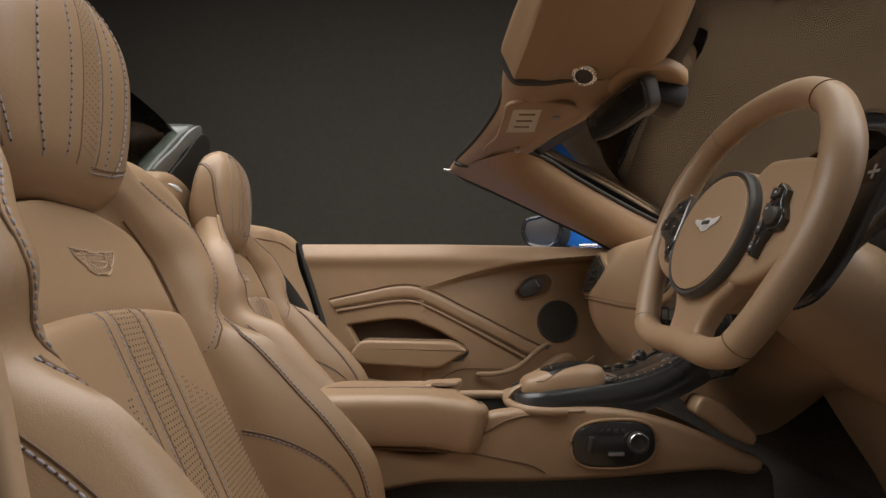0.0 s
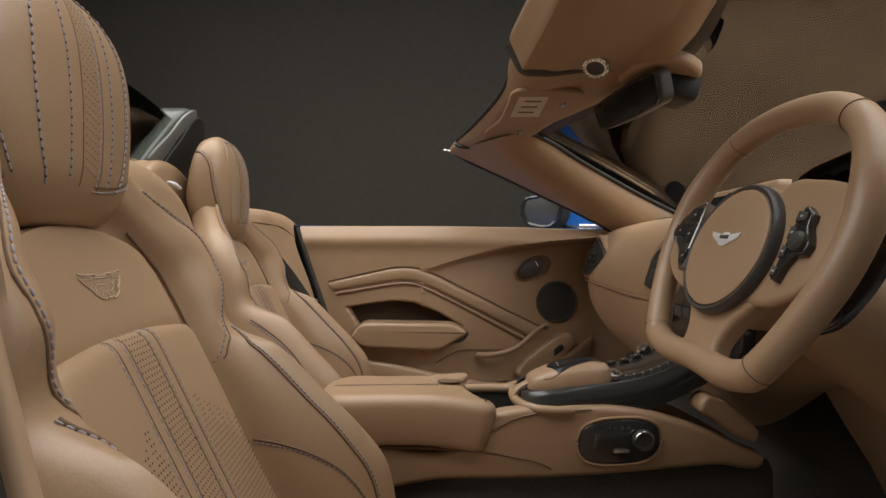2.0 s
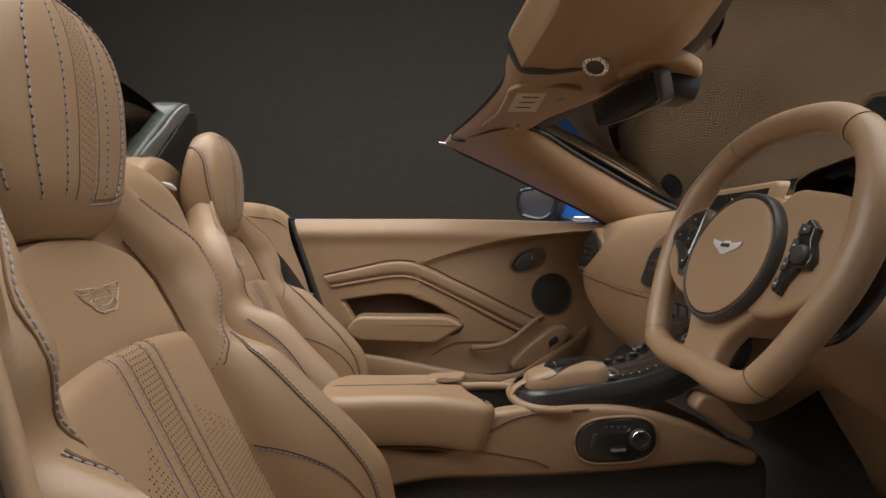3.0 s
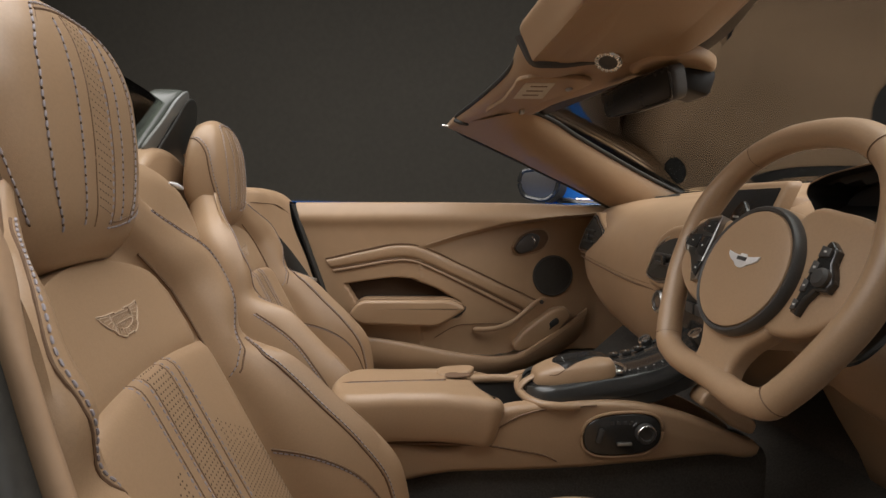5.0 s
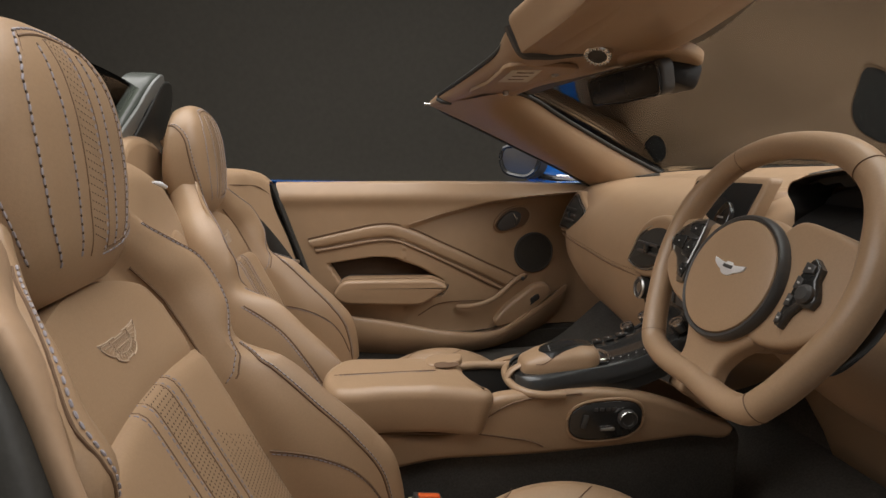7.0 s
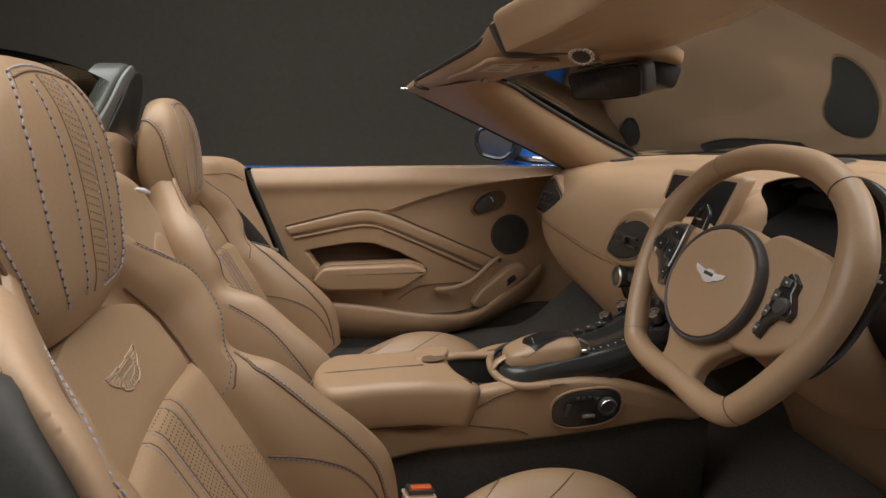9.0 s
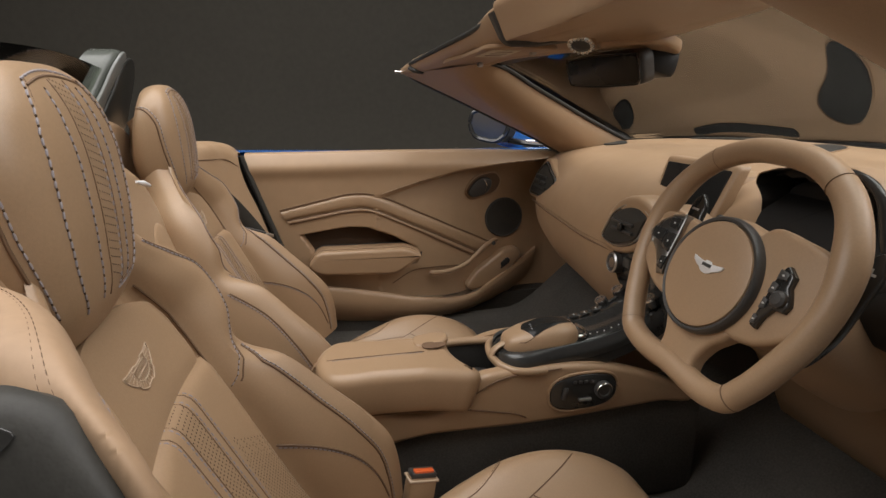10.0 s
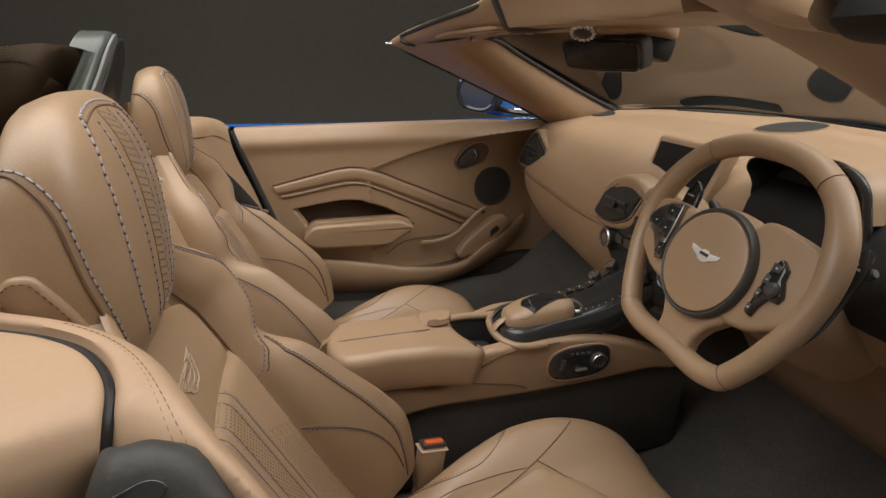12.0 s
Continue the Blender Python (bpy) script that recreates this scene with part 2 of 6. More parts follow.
def mesh_of(name, vf, mat, place, smooth=38):
    me = bpy.data.meshes.new(name)
    me.from_pydata([tuple(Vector(v) - place) for v in vf[0]], [], [tuple(q) for q in vf[1]])
    me.materials.append(mat)
    me.validate()
    bm = bmesh.new()
    bm.from_mesh(me)
    bmesh.ops.recalc_face_normals(bm, faces=bm.faces)
    bm.to_mesh(me)
    bm.free()
    me.shade_smooth()
    me.set_sharp_from_angle(angle=radians(smooth))
    return me


def part(name, vf, mat, parent, label="", smooth=38, kind=""):
    place = ORIGIN[name_of(parent)]
    ob = new(name, mesh_of(name, vf, mat, place, smooth))
    ob.parent = parent
    ORIGIN[name_of(ob)] = place
    return tagged(ob, label, "", "", kind)


def single(name, vf, mat, label, category, kind="", group="", smooth=38):
    ob = new(name, mesh_of(name, vf, mat, Vector((0, 0, 0)), smooth))
    ORIGIN[name_of(ob)] = Vector((0, 0, 0))
    return tagged(ob, label, category, group, kind)


def lerp(x, xs, ys):
    return float(np.interp(x, xs, ys))


def step(x):
    x = min(max(x, 0.0), 1.0)
    return x * x * (3 - 2 * x)


# the car stands a little askew: its forward and left directions, and a place on its centre line
FWD = np.array([math.cos(radians(5.2)), math.sin(radians(5.2)), 0])
LEFT = np.array([-math.sin(radians(5.2)), math.cos(radians(5.2)), 0])
CENTRE = np.array([-0.1, 0.978, 0])
MIDDLE = 0.975


def over(p):
    """The place p mirrored to the other side of the car."""
    return (p[0], 2 * MIDDLE - p[1], p[2])


def car(f, l, z):
    """A place f forward and l left of the centre line's mark."""
    p = CENTRE + f * FWD + l * LEFT
    return (p[0], p[1], z)


# ---- studio ----
single("floor", thick([[(x, y, 0.0) for y in np.linspace(-6, 5.1, 24)] for x in np.linspace(-8, 8, 33)], (0, 0, -0.1)), FLOOR,
       "dark grey matt studio floor under the car", "floor", "structure")
cove = [(5.0, 0.0), (5.2, 0.02), (5.5, 0.14), (5.7, 0.4), (5.75, 1.0), (5.75, 4.0), (5.75, 6.5)]
single("backdrop", thick([[(x, y - 0.02, z) for y, z in cove] for x in np.linspace(-8, 8, 33)], (0, 0.1, 0)), BACK,
       "dark taupe seamless studio backdrop", "backdrop", "structure")
for tag, x0 in (("wall_rear", -8.0), ("wall_front", 8.0)):
    single(tag, box((x0, 0.9, 3.25), (0.1, 13.9, 6.5), 0.01), BACK, "dark taupe studio wall", "wall", "structure")
# side wall and ceiling stay out of view, pale to bounce fill
single("wall_side", box((0, -6.0, 3.25), (15.9, 0.1, 6.5), 0.01), PALE, "unseen pale grey wall that bounces fill light", "wall", "structure")
single("ceiling", box((0, 0.9, 6.55), (16.1, 14.0, 0.1), 0.01), PALE, "unseen pale grey ceiling that bounces fill light", "ceiling", "structure")

# ---- seats ----
SEAT = np.array([-0.171, 0.579, 0.400])
REC = radians(25)
UPB = np.array([-math.sin(REC) * FWD[0], -math.sin(REC) * FWD[1], math.cos(REC)])
OUTB = np.array([math.cos(REC) * FWD[0], math.cos(REC) * FWD[1], math.sin(REC)])


def seat_at(x, u, z):
    p = SEAT + (x + 0.153) * FWD + u * LEFT
    return (p[0], p[1], z)



def on_back(u, s, n):
    return SEAT + u * LEFT + s * UPB + n * OUTB


BS = [-0.06, 0.00, 0.06, 0.12, 0.20, 0.28, 0.34, 0.388, 0.430, 0.457, 0.490, 0.525, 0.58, 0.63, 0.67]
BW1 = [0.186, 0.180, 0.173, 0.167, 0.165, 0.166, 0.164, 0.163, 0.158, 0.142, 0.118, 0.090, 0.066, 0.05, 0.03]
BW2 = [0.204, 0.198, 0.190, 0.182, 0.177, 0.176, 0.188, 0.206, 0.208, 0.200, 0.178, 0.132, 0.092, 0.074, 0.050]
BW3 = [0.268, 0.268, 0.266, 0.264, 0.258, 0.250, 0.244, 0.244, 0.240, 0.230, 0.204, 0.158, 0.104, 0.084, 0.060]
BR = [0.085, 0.108, 0.120, 0.110, 0.084, 0.056, 0.024, 0.040, 0.042, 0.042, 0.034, 0.026, 0.026, 0.028, 0.030]
BB = [-0.10, -0.10, -0.10, -0.10, -0.10, -0.095, -0.09, -0.085, -0.08, -0.08, -0.075, -0.066, -0.050, -0.030, -0.004]
HS = [0.490, 0.500, 0.518, 0.550, 0.595, 0.634, 0.667, 0.688, 0.703, 0.712]
HW = [0.066, 0.086, 0.101, 0.113, 0.121, 0.122, 0.114, 0.098, 0.072, 0.032]
HF = [0.000, 0.016, 0.034, 0.052, 0.072, 0.085, 0.090, 0.088, 0.081, 0.064]
HB = [-0.034, -0.045, -0.050, -0.050, -0.042, -0.018, 0.006, 0.024, 0.036, 0.048]
HP = 3.2
HEAD_S = [0.510, 0.530, 0.550, 0.580, 0.615, 0.645, 0.672, 0.690]
HEAD_EDGE = [0.058, 0.067, 0.072, 0.076, 0.077, 0.074, 0.062, 0.050]
HEAD_LINE = [0.033, 0.035, 0.036, 0.037, 0.037, 0.037, 0.034, 0.029]
HEAD_STRIP = [0.016, 0.017, 0.018, 0.018, 0.018, 0.017, 0.016, 0.015]


def back_ring(s):
    w1, w2, w3, r, b = (lerp(s, BS, t) for t in (BW1, BW2, BW3, BR, BB))
    up = 0.016 * step((0.36 - s) / 0.08) - 0.003
    e = 0.22 * r if r > 0.05 else 0.15 * r
    half = [(0, -0.026), (w1 - 0.03, -0.024), (w1 - 0.006, -0.020), (w1 + 0.002, -0.006), (w1 + 0.006, e), (0.55 * w1 + 0.45 * w2 + 0.003, 0.66 * r), (w2 - 0.006, 0.95 * r),
            (w2 + 0.006, r + up * 0.4), (w2 * 0.45 + w3 * 0.55, r + up), (w3 - 0.014, 0.86 * r), (w3 - 0.001, 0.40 * r - 0.006), (w3 - 0.002, b * 0.6), (w3 * 0.86, b * 0.95), (w3 * 0.45, b - 0.012)]
    back = step((s - 0.36) / 0.10)
    for k, f in ((11, 0.05), (12, 0.13), (13, 0.20), (14, 0.20)):
        if k < len(half):
            half[k] = (half[k][0] * (1 - f * back), half[k][1] * (1 - 0.25 * back) if half[k][1] < 0 else half[k][1])
    round_in = step((0.345 - s) / 0.05)
    wc = w2 * 0.45 + w3 * 0.55
    slope = [(w1 + 0.003, 0.03 * r), (w1 + 0.14 * (wc - w1), 0.36 * r), (w1 + 0.42 * (wc - w1), 0.72 * r), (w1 + 0.72 * (wc - w1), 0.94 * r + up * 0.5)]
    for k, (u, n) in zip((4, 5, 6, 7), slope):
        half[k] = (half[k][0] + (u - half[k][0]) * round_in, half[k][1] + (n - half[k][1]) * round_in)
    wing = 1 + NEAR_WING * step((s - 0.30) / 0.07) * (1 - step((s - 0.49) / 0.06))
    pts = half + [(0, b - 0.016)] + [(-u, n * wing if n > 0 else n) for u, n in half[:0:-1]]
    return [on_back(u, s, n) for u, n in pts]


def head_front(u, s):
    w, f, b = (lerp(s, HS, t) for t in (HW, HF, HB))
    m = (f + b) / 2 - 0.01
    q = max(0.0, 1 - (abs(u) / w) ** HP) ** (1 / HP)
    return m + (f - m) * q


def bolster(u, s):
    w1, w2, w3, r = (lerp(s, BS, t) for t in (BW1, BW2, BW3, BR))
    return lerp(abs(u), [w1, w2 - 0.006, w2 + 0.006, w3], [0.0, 0.95 * r, r, 0.25 * r])


def puffed(edge, s0, s1, rows, base, height, cols=29, hollow=0.0, low=14):
    """A cushioned panel up the backrest; s1 may vary across the panel."""
    g = []
    for i in range(rows):
        q = i / (rows - 1)
        lift = 1 - (abs(2 * q - 1) ** (low if q < 0.5 else 34))
        row = []
        for t in np.linspace(-1, 1, cols):
            s = s0 + (s1(t) - s0) * q
            row.append(on_back(edge(s) * t, s, base - hollow * (1 - t * t) + height * lift * (1 - abs(t) ** 12)))
        g.append(row)
    return thick(g, tuple(-0.012 * OUTB))


def wings(centre, right, up, out, span, r):
    """A plain winged badge pressed into leather: raised outline, feathers and a block between the wings."""
    c, a, b, o = (np.array(v, float) for v in (centre, right, up, out))

    def q(x, y):
        return c + a * x * span + b * y * span + o * 0.0004
    edge = [(0.0, 0.085), (0.12, 0.085), (0.13, 0.105), (0.33, 0.105), (0.50, 0.128), (0.465, 0.06), (0.42, 0.0), (0.35, -0.06), (0.29, -0.09), (0.275, -0.14), (0.19, -0.19), (0.10, -0.215), (0.085, -0.195), (0.0, -0.20)]
    block = [(0.0, 0.060), (0.21, 0.060), (0.21, -0.030), (0.0, -0.030)]
    arc = [(0.235, 0.095), (0.255, 0.02), (0.215, -0.06), (0.12, -0.11), (0.0, -0.125)]
    rows = [(edge, 1.25), (block, 0.9), (arc, 0.9)]
    rows += [([(0.268 - 0.010 * k, 0.080 - 0.032 * k), (0.462 - 0.045 * k, 0.098 - 0.050 * k)], 0.75) for k in range(5)]
    rows += [([(0.012 + 0.050 * k, -0.132 + 0.014 * k), (0.014 + 0.062 * k, -0.195 + 0.016 * k)], 0.75) for k in range(5)]
    rows += [([(0.015 + 0.045 * k, -0.038), (0.015 + 0.045 * k, -0.115 + 0.010 * k)], 0.6) for k in range(5)]
    rows += [([(0.022 + 0.040 * k, 0.042), (0.022 + 0.040 * k, -0.012)], 0.7) for k in range(5)]
    return joined(*[tube([q(sx * x, y) for x, y in row], r * k, 5) for row, k in rows for sx in (-1, 1)])


def dots(places, out, r=0.0013):
    v, f = [], []
    o = Vector(out)
    m = o.to_track_quat("Z", "Y").to_matrix()
    ring = [m @ Vector((r * math.cos(w), r * math.sin(w), 0)) for w in np.linspace(0, 2 * math.pi, 6, endpoint=False)]
    for p in places:
        k = len(v)
        v += [tuple(Vector(p) + c) for c in ring]
        f.append(tuple(range(k, k + 6)))
    return v, f


CUSHION_DROP = 0.0
NEAR_WING = 0.40
CX = [-0.20, -0.12, -0.04, 0.06, 0.16, 0.255, 0.330, 0.378, 0.400]
CZ = [0.345, 0.350, 0.360, 0.376, 0.392, 0.396, 0.388, 0.364, 0.325]
CR = [0.000, 0.004, 0.018, 0.038, 0.046, 0.036, 0.016, 0.004, 0.0]
CW = [0.18, 0.19, 0.205, 0.232, 0.248, 0.245, 0.232, 0.215, 0.20]


def cushion_ring(x):
    z, r, w = (lerp(x, CX, t) for t in (CZ, CR, CW))
    z -= CUSHION_DROP
    half = [(0, z - 0.008), (0.11, z - 0.008), (0.128, z - 0.004), (0.14, z + 0.15 * r), (w - 0.062, z + 0.8 * r), (w - 0.038, z + r), (w - 0.012, z + 0.8 * r),
            (w, z + 0.1 * r - 0.012), (w, z - 0.07), (w - 0.02, min(z - 0.09, 0.29))]
    pts = half + [(0, min(z - 0.1, 0.285))] + [(-u, h) for u, h in half[:0:-1]]
    return [seat_at(x, u, h) for u, h in pts]


def cushion_top(u, x):
    z, r, w = (lerp(x, CX, t) for t in (CZ, CR, CW))
    z -= CUSHION_DROP
    return lerp(abs(u), [0, 0.128, 0.14, w - 0.062, w - 0.038, w - 0.012, w], [z, z, z + 0.15 * r, z + 0.8 * r, z + r, z + 0.8 * r, z - 0.01])


def insert_top(t):
    return 0.376 - 0.018 * t * t


def build_seat(label, drop=0.0, wing=0.40):
    global CUSHION_DROP, NEAR_WING
    NEAR_WING = wing
    CUSHION_DROP = drop
    seat = thing("bucket_seat", (SEAT[0], SEAT[1], 0.20), label, "car seat", "front seats")
    ss = BS
    skin = loft([back_ring(s) for s in ss], 110, 80)
    on_shell = Drape(skin)
    part("backrest", skin, TAN, seat)
    insert = part("backrest_insert", puffed(lambda s: lerp(s, BS, BW1) - 0.0005, -0.055, insert_top, 60, -0.010, 0.018, hollow=0.007), TAN, seat, "perforated tan leather centre panel")
    panel = part("shoulder_panel", puffed(lambda s: lerp(s, BS, BW1) - 0.0005, 0.350, lambda t: 0.494 - 0.040 * abs(t) ** 2.6, 30, -0.016, 0.014, hollow=0.005, low=5), TAN, seat)
    part("badge", wings(on_back(0.0085, 0.427, -0.0064), LEFT, UPB, OUTB, 0.084, 0.0006), PALE_THREAD, panel, "embossed winged badge")
    skin = loft([[on_back(u, s, n) for u, n in head_ring(s)] for s in HS], 72, 60)
    on_head = Drape(skin)
    head = part("headrest", skin, TAN, seat)
    for sx in (-1, 1):
        edge = [on_back(sx * lerp(s, BS, BW1), s, -0.0085) for s in np.linspace(-0.05, 0.485, 60)]
        part("insert_seam", tube(edge, 0.0016, 6), SEAM, seat)
    # seams and thread on the headrest
    thread, seam, pale, pits = [], [], [], []
    mid = -0.010

    def up_head(us, s0, s1, n=48):
        rows = [(u, s) for s, u in zip(np.linspace(s0, s1, n), np.interp(np.linspace(s0, s1, n), HEAD_S, us))]
        return on_head.lay([on_back(mid + u, s, head_front(mid + u, s)) for u, s in rows], OUTB, 0.0004)
    for sx in (-1, 1):
        path = up_head([sx * u for u in HEAD_EDGE], 0.512, 0.687)
        thread.append(stitches(path, 0.0056, 0.0022, 0.0011, slant=0.0007 * LEFT))
        pits.append(needle_holes(path, 0.0056, 0.0022, 0.0011))
        seam.append(tube(path - sx * 0.0050 * LEFT - 0.0004 * OUTB, 0.0011, 6))
        path = up_head([sx * u for u in HEAD_LINE], 0.514, 0.680)
        pale.append(stitches(path, 0.0050, 0.0024, 0.0010))
        pits.append(needle_holes(path, 0.0050, 0.0024, 0.0009))
        path = up_head([sx * u for u in HEAD_STRIP], 0.512, 0.685)
        seam.append(tube(path - 0.0004 * OUTB, 0.0008, 6))
        if sx > 0:
            pale.append(stitches(path - 0.0035 * LEFT, 0.0044, 0.0030, 0.0009))
    arch = on_head.lay([on_back(mid + u, 0.6865 + 0.008 * (1 - (u / 0.052) ** 2), 0.08) for u in np.linspace(-0.052, 0.052, 26)], OUTB, 0.0004)
    thread.append(stitches(arch, 0.0056, 0.0022, 0.0012))
    seam.append(tube(on_head.lay(arch - 0.0055 * UPB, OUTB, 0.0), 0.0013, 6))
    for sx in (-1, 1):
        side = [(0.12, 0.680, 0.026), (0.121, 0.672, 0.039), (0.121, 0.657, 0.046), (0.12, 0.639, 0.047), (0.12, 0.613, 0.040), (0.118, 0.588, 0.032), (0.116, 0.565, 0.026), (0.112, 0.54, 0.018), (0.105, 0.52, 0.010)]
        path = on_head.lay(spline([on_back(sx * u, s, n) for u, s, n in side], 50), sx * LEFT, 0.0003)
        seam.append(tube(path, 0.0016, 6))
        thread.append(stitches(on_head.lay(path + OUTB * 0.0060, sx * LEFT, 0.0003), 0.0056, 0.0022, 0.0011))
        pits.append(needle_holes(on_head.lay(path + OUTB * 0.0060, sx * LEFT, 0.0002), 0.0056, 0.0022, 0.0009))
    hem = on_head.lay([on_back(u, 0.530 - 0.022 * (1 - (u / 0.10) ** 2), 0.03) for u in np.linspace(0.0, 0.098, 24)], OUTB - 0.5 * UPB, 0.0003)
    pale.append(stitches(hem, 0.0050, 0.0024, 0.0010))
    seam.append(tube(on_head.lay(hem + 0.005 * UPB, OUTB - 0.3 * UPB, 0.0), 0.0010, 6))
    part("stitching", joined(*thread), THREAD, head, "grey-blue contrast stitching", kind="stuff")
    part("fine_stitching", joined(*pale), THREAD, head, kind="stuff")
    part("needle_hole", joined(*pits), HOLE, head, kind="stuff")
    part("seam", joined(*seam), SEAM, head)
    holes = []
    for s in np.arange(0.524, 0.684, 0.0066):
        wide = float(np.interp(s, HEAD_S, HEAD_STRIP)) - 0.0055
        for k in range(5):
            u = mid - 0.002 + wide * (k / 2 - 1) * 0.86
            holes.append(on_back(u, s - 0.003 * (k / 2 - 1), head_front(u, s) + 0.0004))
    part("perforation", dots(on_head.lay(holes, OUTB, 0.0004), OUTB, 0.0011), HOLE, head, kind="stuff")
    on_insert = Drape(puffed(lambda s: lerp(s, BS, BW1) - 0.0005, -0.055, insert_top, 60, -0.010, 0.018, hollow=0.007))
    # centre panel: perforated stripe, fading field of holes, thread
    holes = []
    for i, s in enumerate(np.arange(-0.02, 0.374, 0.0060)):
        for k in range(-3, 4):
            u = (k + (0.5 if i % 2 else 0)) * 0.0062
            if abs(u) < 0.020:
                holes.append(on_back(u, s, 0.0))
        for k in range(16):
            for sx in (-1, 1):
                u = 0.054 + k * 0.0058 + (0.0029 if i % 2 else 0)
                if u < 0.150 and s < 0.285 - 0.75 * abs(u - 0.060) - 0.03 * ((k * 7 + i * 3) % 3 == 0):
                    holes.append(on_back(sx * u, s, 0.0))
    part("perforation", dots(on_insert.lay(holes, OUTB), OUTB), HOLE, insert, kind="stuff")
    lines, grooves = [], []
    for u0 in (-0.047, -0.027, 0.027, 0.047):
        path = on_insert.lay([on_back(u0, s, 0.0) for s in np.linspace(-0.04, 0.374, 60)], OUTB)
        lines.append(stitches(path, 0.0050, 0.0024, 0.0010))
        grooves.append(tube(on_insert.lay(np.array(path) + np.array([0, -0.005 * np.sign(u0), 0]), OUTB, 0.0), 0.0009, 5))
    part("stitching", joined(*lines), THREAD, insert, "grey-blue contrast stitching", kind="stuff")
    part("seam", joined(*grooves), SEAM, insert)
    # thread along the bolsters and shoulders
    lines, pits = [], []
    for sx in (-1, 1):
        inner = OUTB - 0.9 * sx * LEFT
        sh = spline([(0.130, 0.525, 0.02), (0.172, 0.490, 0.04), (0.205, 0.455, 0.048), (0.217, 0.425, 0.05), (0.213, 0.395, 0.046), (0.203, 0.367, 0.04), (0.190, 0.340, 0.02), (0.176, 0.314, 0.01), (0.166, 0.296, 0.005)], 70)
        path = on_shell.lay([on_back(sx * u, s, n) for u, s, n in sh], OUTB, 0.0006)
        lines.append(stitches(path, 0.0052, 0.0022, 0.0011))
        if sx > 0:
            pits.append(needle_holes(path, 0.0052, 0.0022, 0.0008))
        part("shoulder_seam", tube(on_shell.lay(np.array(path) + 0.0050 * sx * LEFT, OUTB, 0.0), 0.0013, 6), SEAM, seat)
        crest = [(0.212, 0.330, 0.03), (0.206, 0.315, 0.04)] + [(lerp(s, BS, BW1) + 0.62 * (0.45 * lerp(s, BS, BW2) + 0.55 * lerp(s, BS, BW3) - lerp(s, BS, BW1)), s, lerp(s, BS, BR)) for s in np.linspace(0.300, -0.05, 20)]
        path = on_shell.lay(spline([on_back(sx * u, s, n) for u, s, n in crest], 80), OUTB, 0.0006)
        lines.append(stitches(path, 0.0052, 0.0022, 0.0011))
        pits.append(needle_holes(path, 0.0052, 0.0022, 0.0009))
        part("bolster_seam", tube(on_shell.lay(np.array(path) - 0.0052 * sx * LEFT, inner, 0.0), 0.0017, 6), SEAM, seat)
        flank = spline([on_back(sx * 0.26, s, n) for s, n in ((0.305, 0.020), (0.269, 0.040), (0.233, 0.056), (0.15, 0.070), (0.05, 0.075))], 50)
        path = on_shell.lay(flank, sx * LEFT + 0.5 * OUTB, 0.0003)
        lines.append(stitches(path, 0.0056, 0.0022, 0.0012))
        pits.append(needle_holes(path, 0.0056, 0.0022, 0.0010))
        part("flank_seam", tube(on_shell.lay(np.array(path) + 0.0052 * OUTB, sx * LEFT + 0.5 * OUTB, 0.0), 0.0016, 6), SEAM, seat)
        cross = spline([(0.165, 0.180, 0.004), (0.168, 0.155, 0.035), (0.174, 0.125, 0.062), (0.184, 0.085, 0.085), (0.198, 0.02, 0.095), (0.206, -0.03, 0.09)], 40)
        path = on_shell.lay([on_back(sx * u, s, n) for u, s, n in cross], inner, 0.0003)
        lines.append(stitches(path, 0.0052, 0.0022, 0.0011))
        pits.append(needle_holes(path, 0.0052, 0.0022, 0.0009))
        part("bolster_seam", tube(on_shell.lay(np.array(path) + 0.0050 * UPB, inner, 0.0), 0.0017, 6), SEAM, seat)
    part("needle_hole", joined(*pits), HOLE, seat, kind="stuff")
    part("bolster_stitching", joined(*lines), THREAD, seat, "grey-blue contrast stitching", kind="stuff")
    # cushion
    skin = loft([cushion_ring(x) for x in CX], 72, 44)
    on_cushion = Drape(skin)
    part("cushion", skin, TAN, seat)
    g = []
    for k in np.linspace(0, 1, 34):
        row = []
        for t in np.linspace(-1, 1, 37):
            x = -0.16 + k * (0.16 + lerp(abs(t), [0, 0.28, 0.70, 0.9, 1.0], [0.262, 0.256, 0.222, 0.186, 0.163]))
            u = t * lerp(x, [-0.16, 0.056, 0.163, 0.262], [0.120, 0.129, 0.154, 0.156])
            row.append(seat_at(x, u, cushion_top(abs(u), x) - 0.005 + 0.010 * (1 - abs(t) ** 16) * (1 - abs(2 * k - 1) ** 20)))
        g.append(row)
    pad = part("cushion_insert", thick(g, (0, 0, -0.012)), TAN, seat)
    edge = on_cushion.lay(g[-1], (0, 0, 1), 0.0002)
    part("cushion_seam", tube(edge, 0.0011, 6), SEAM, seat)
    lines = []
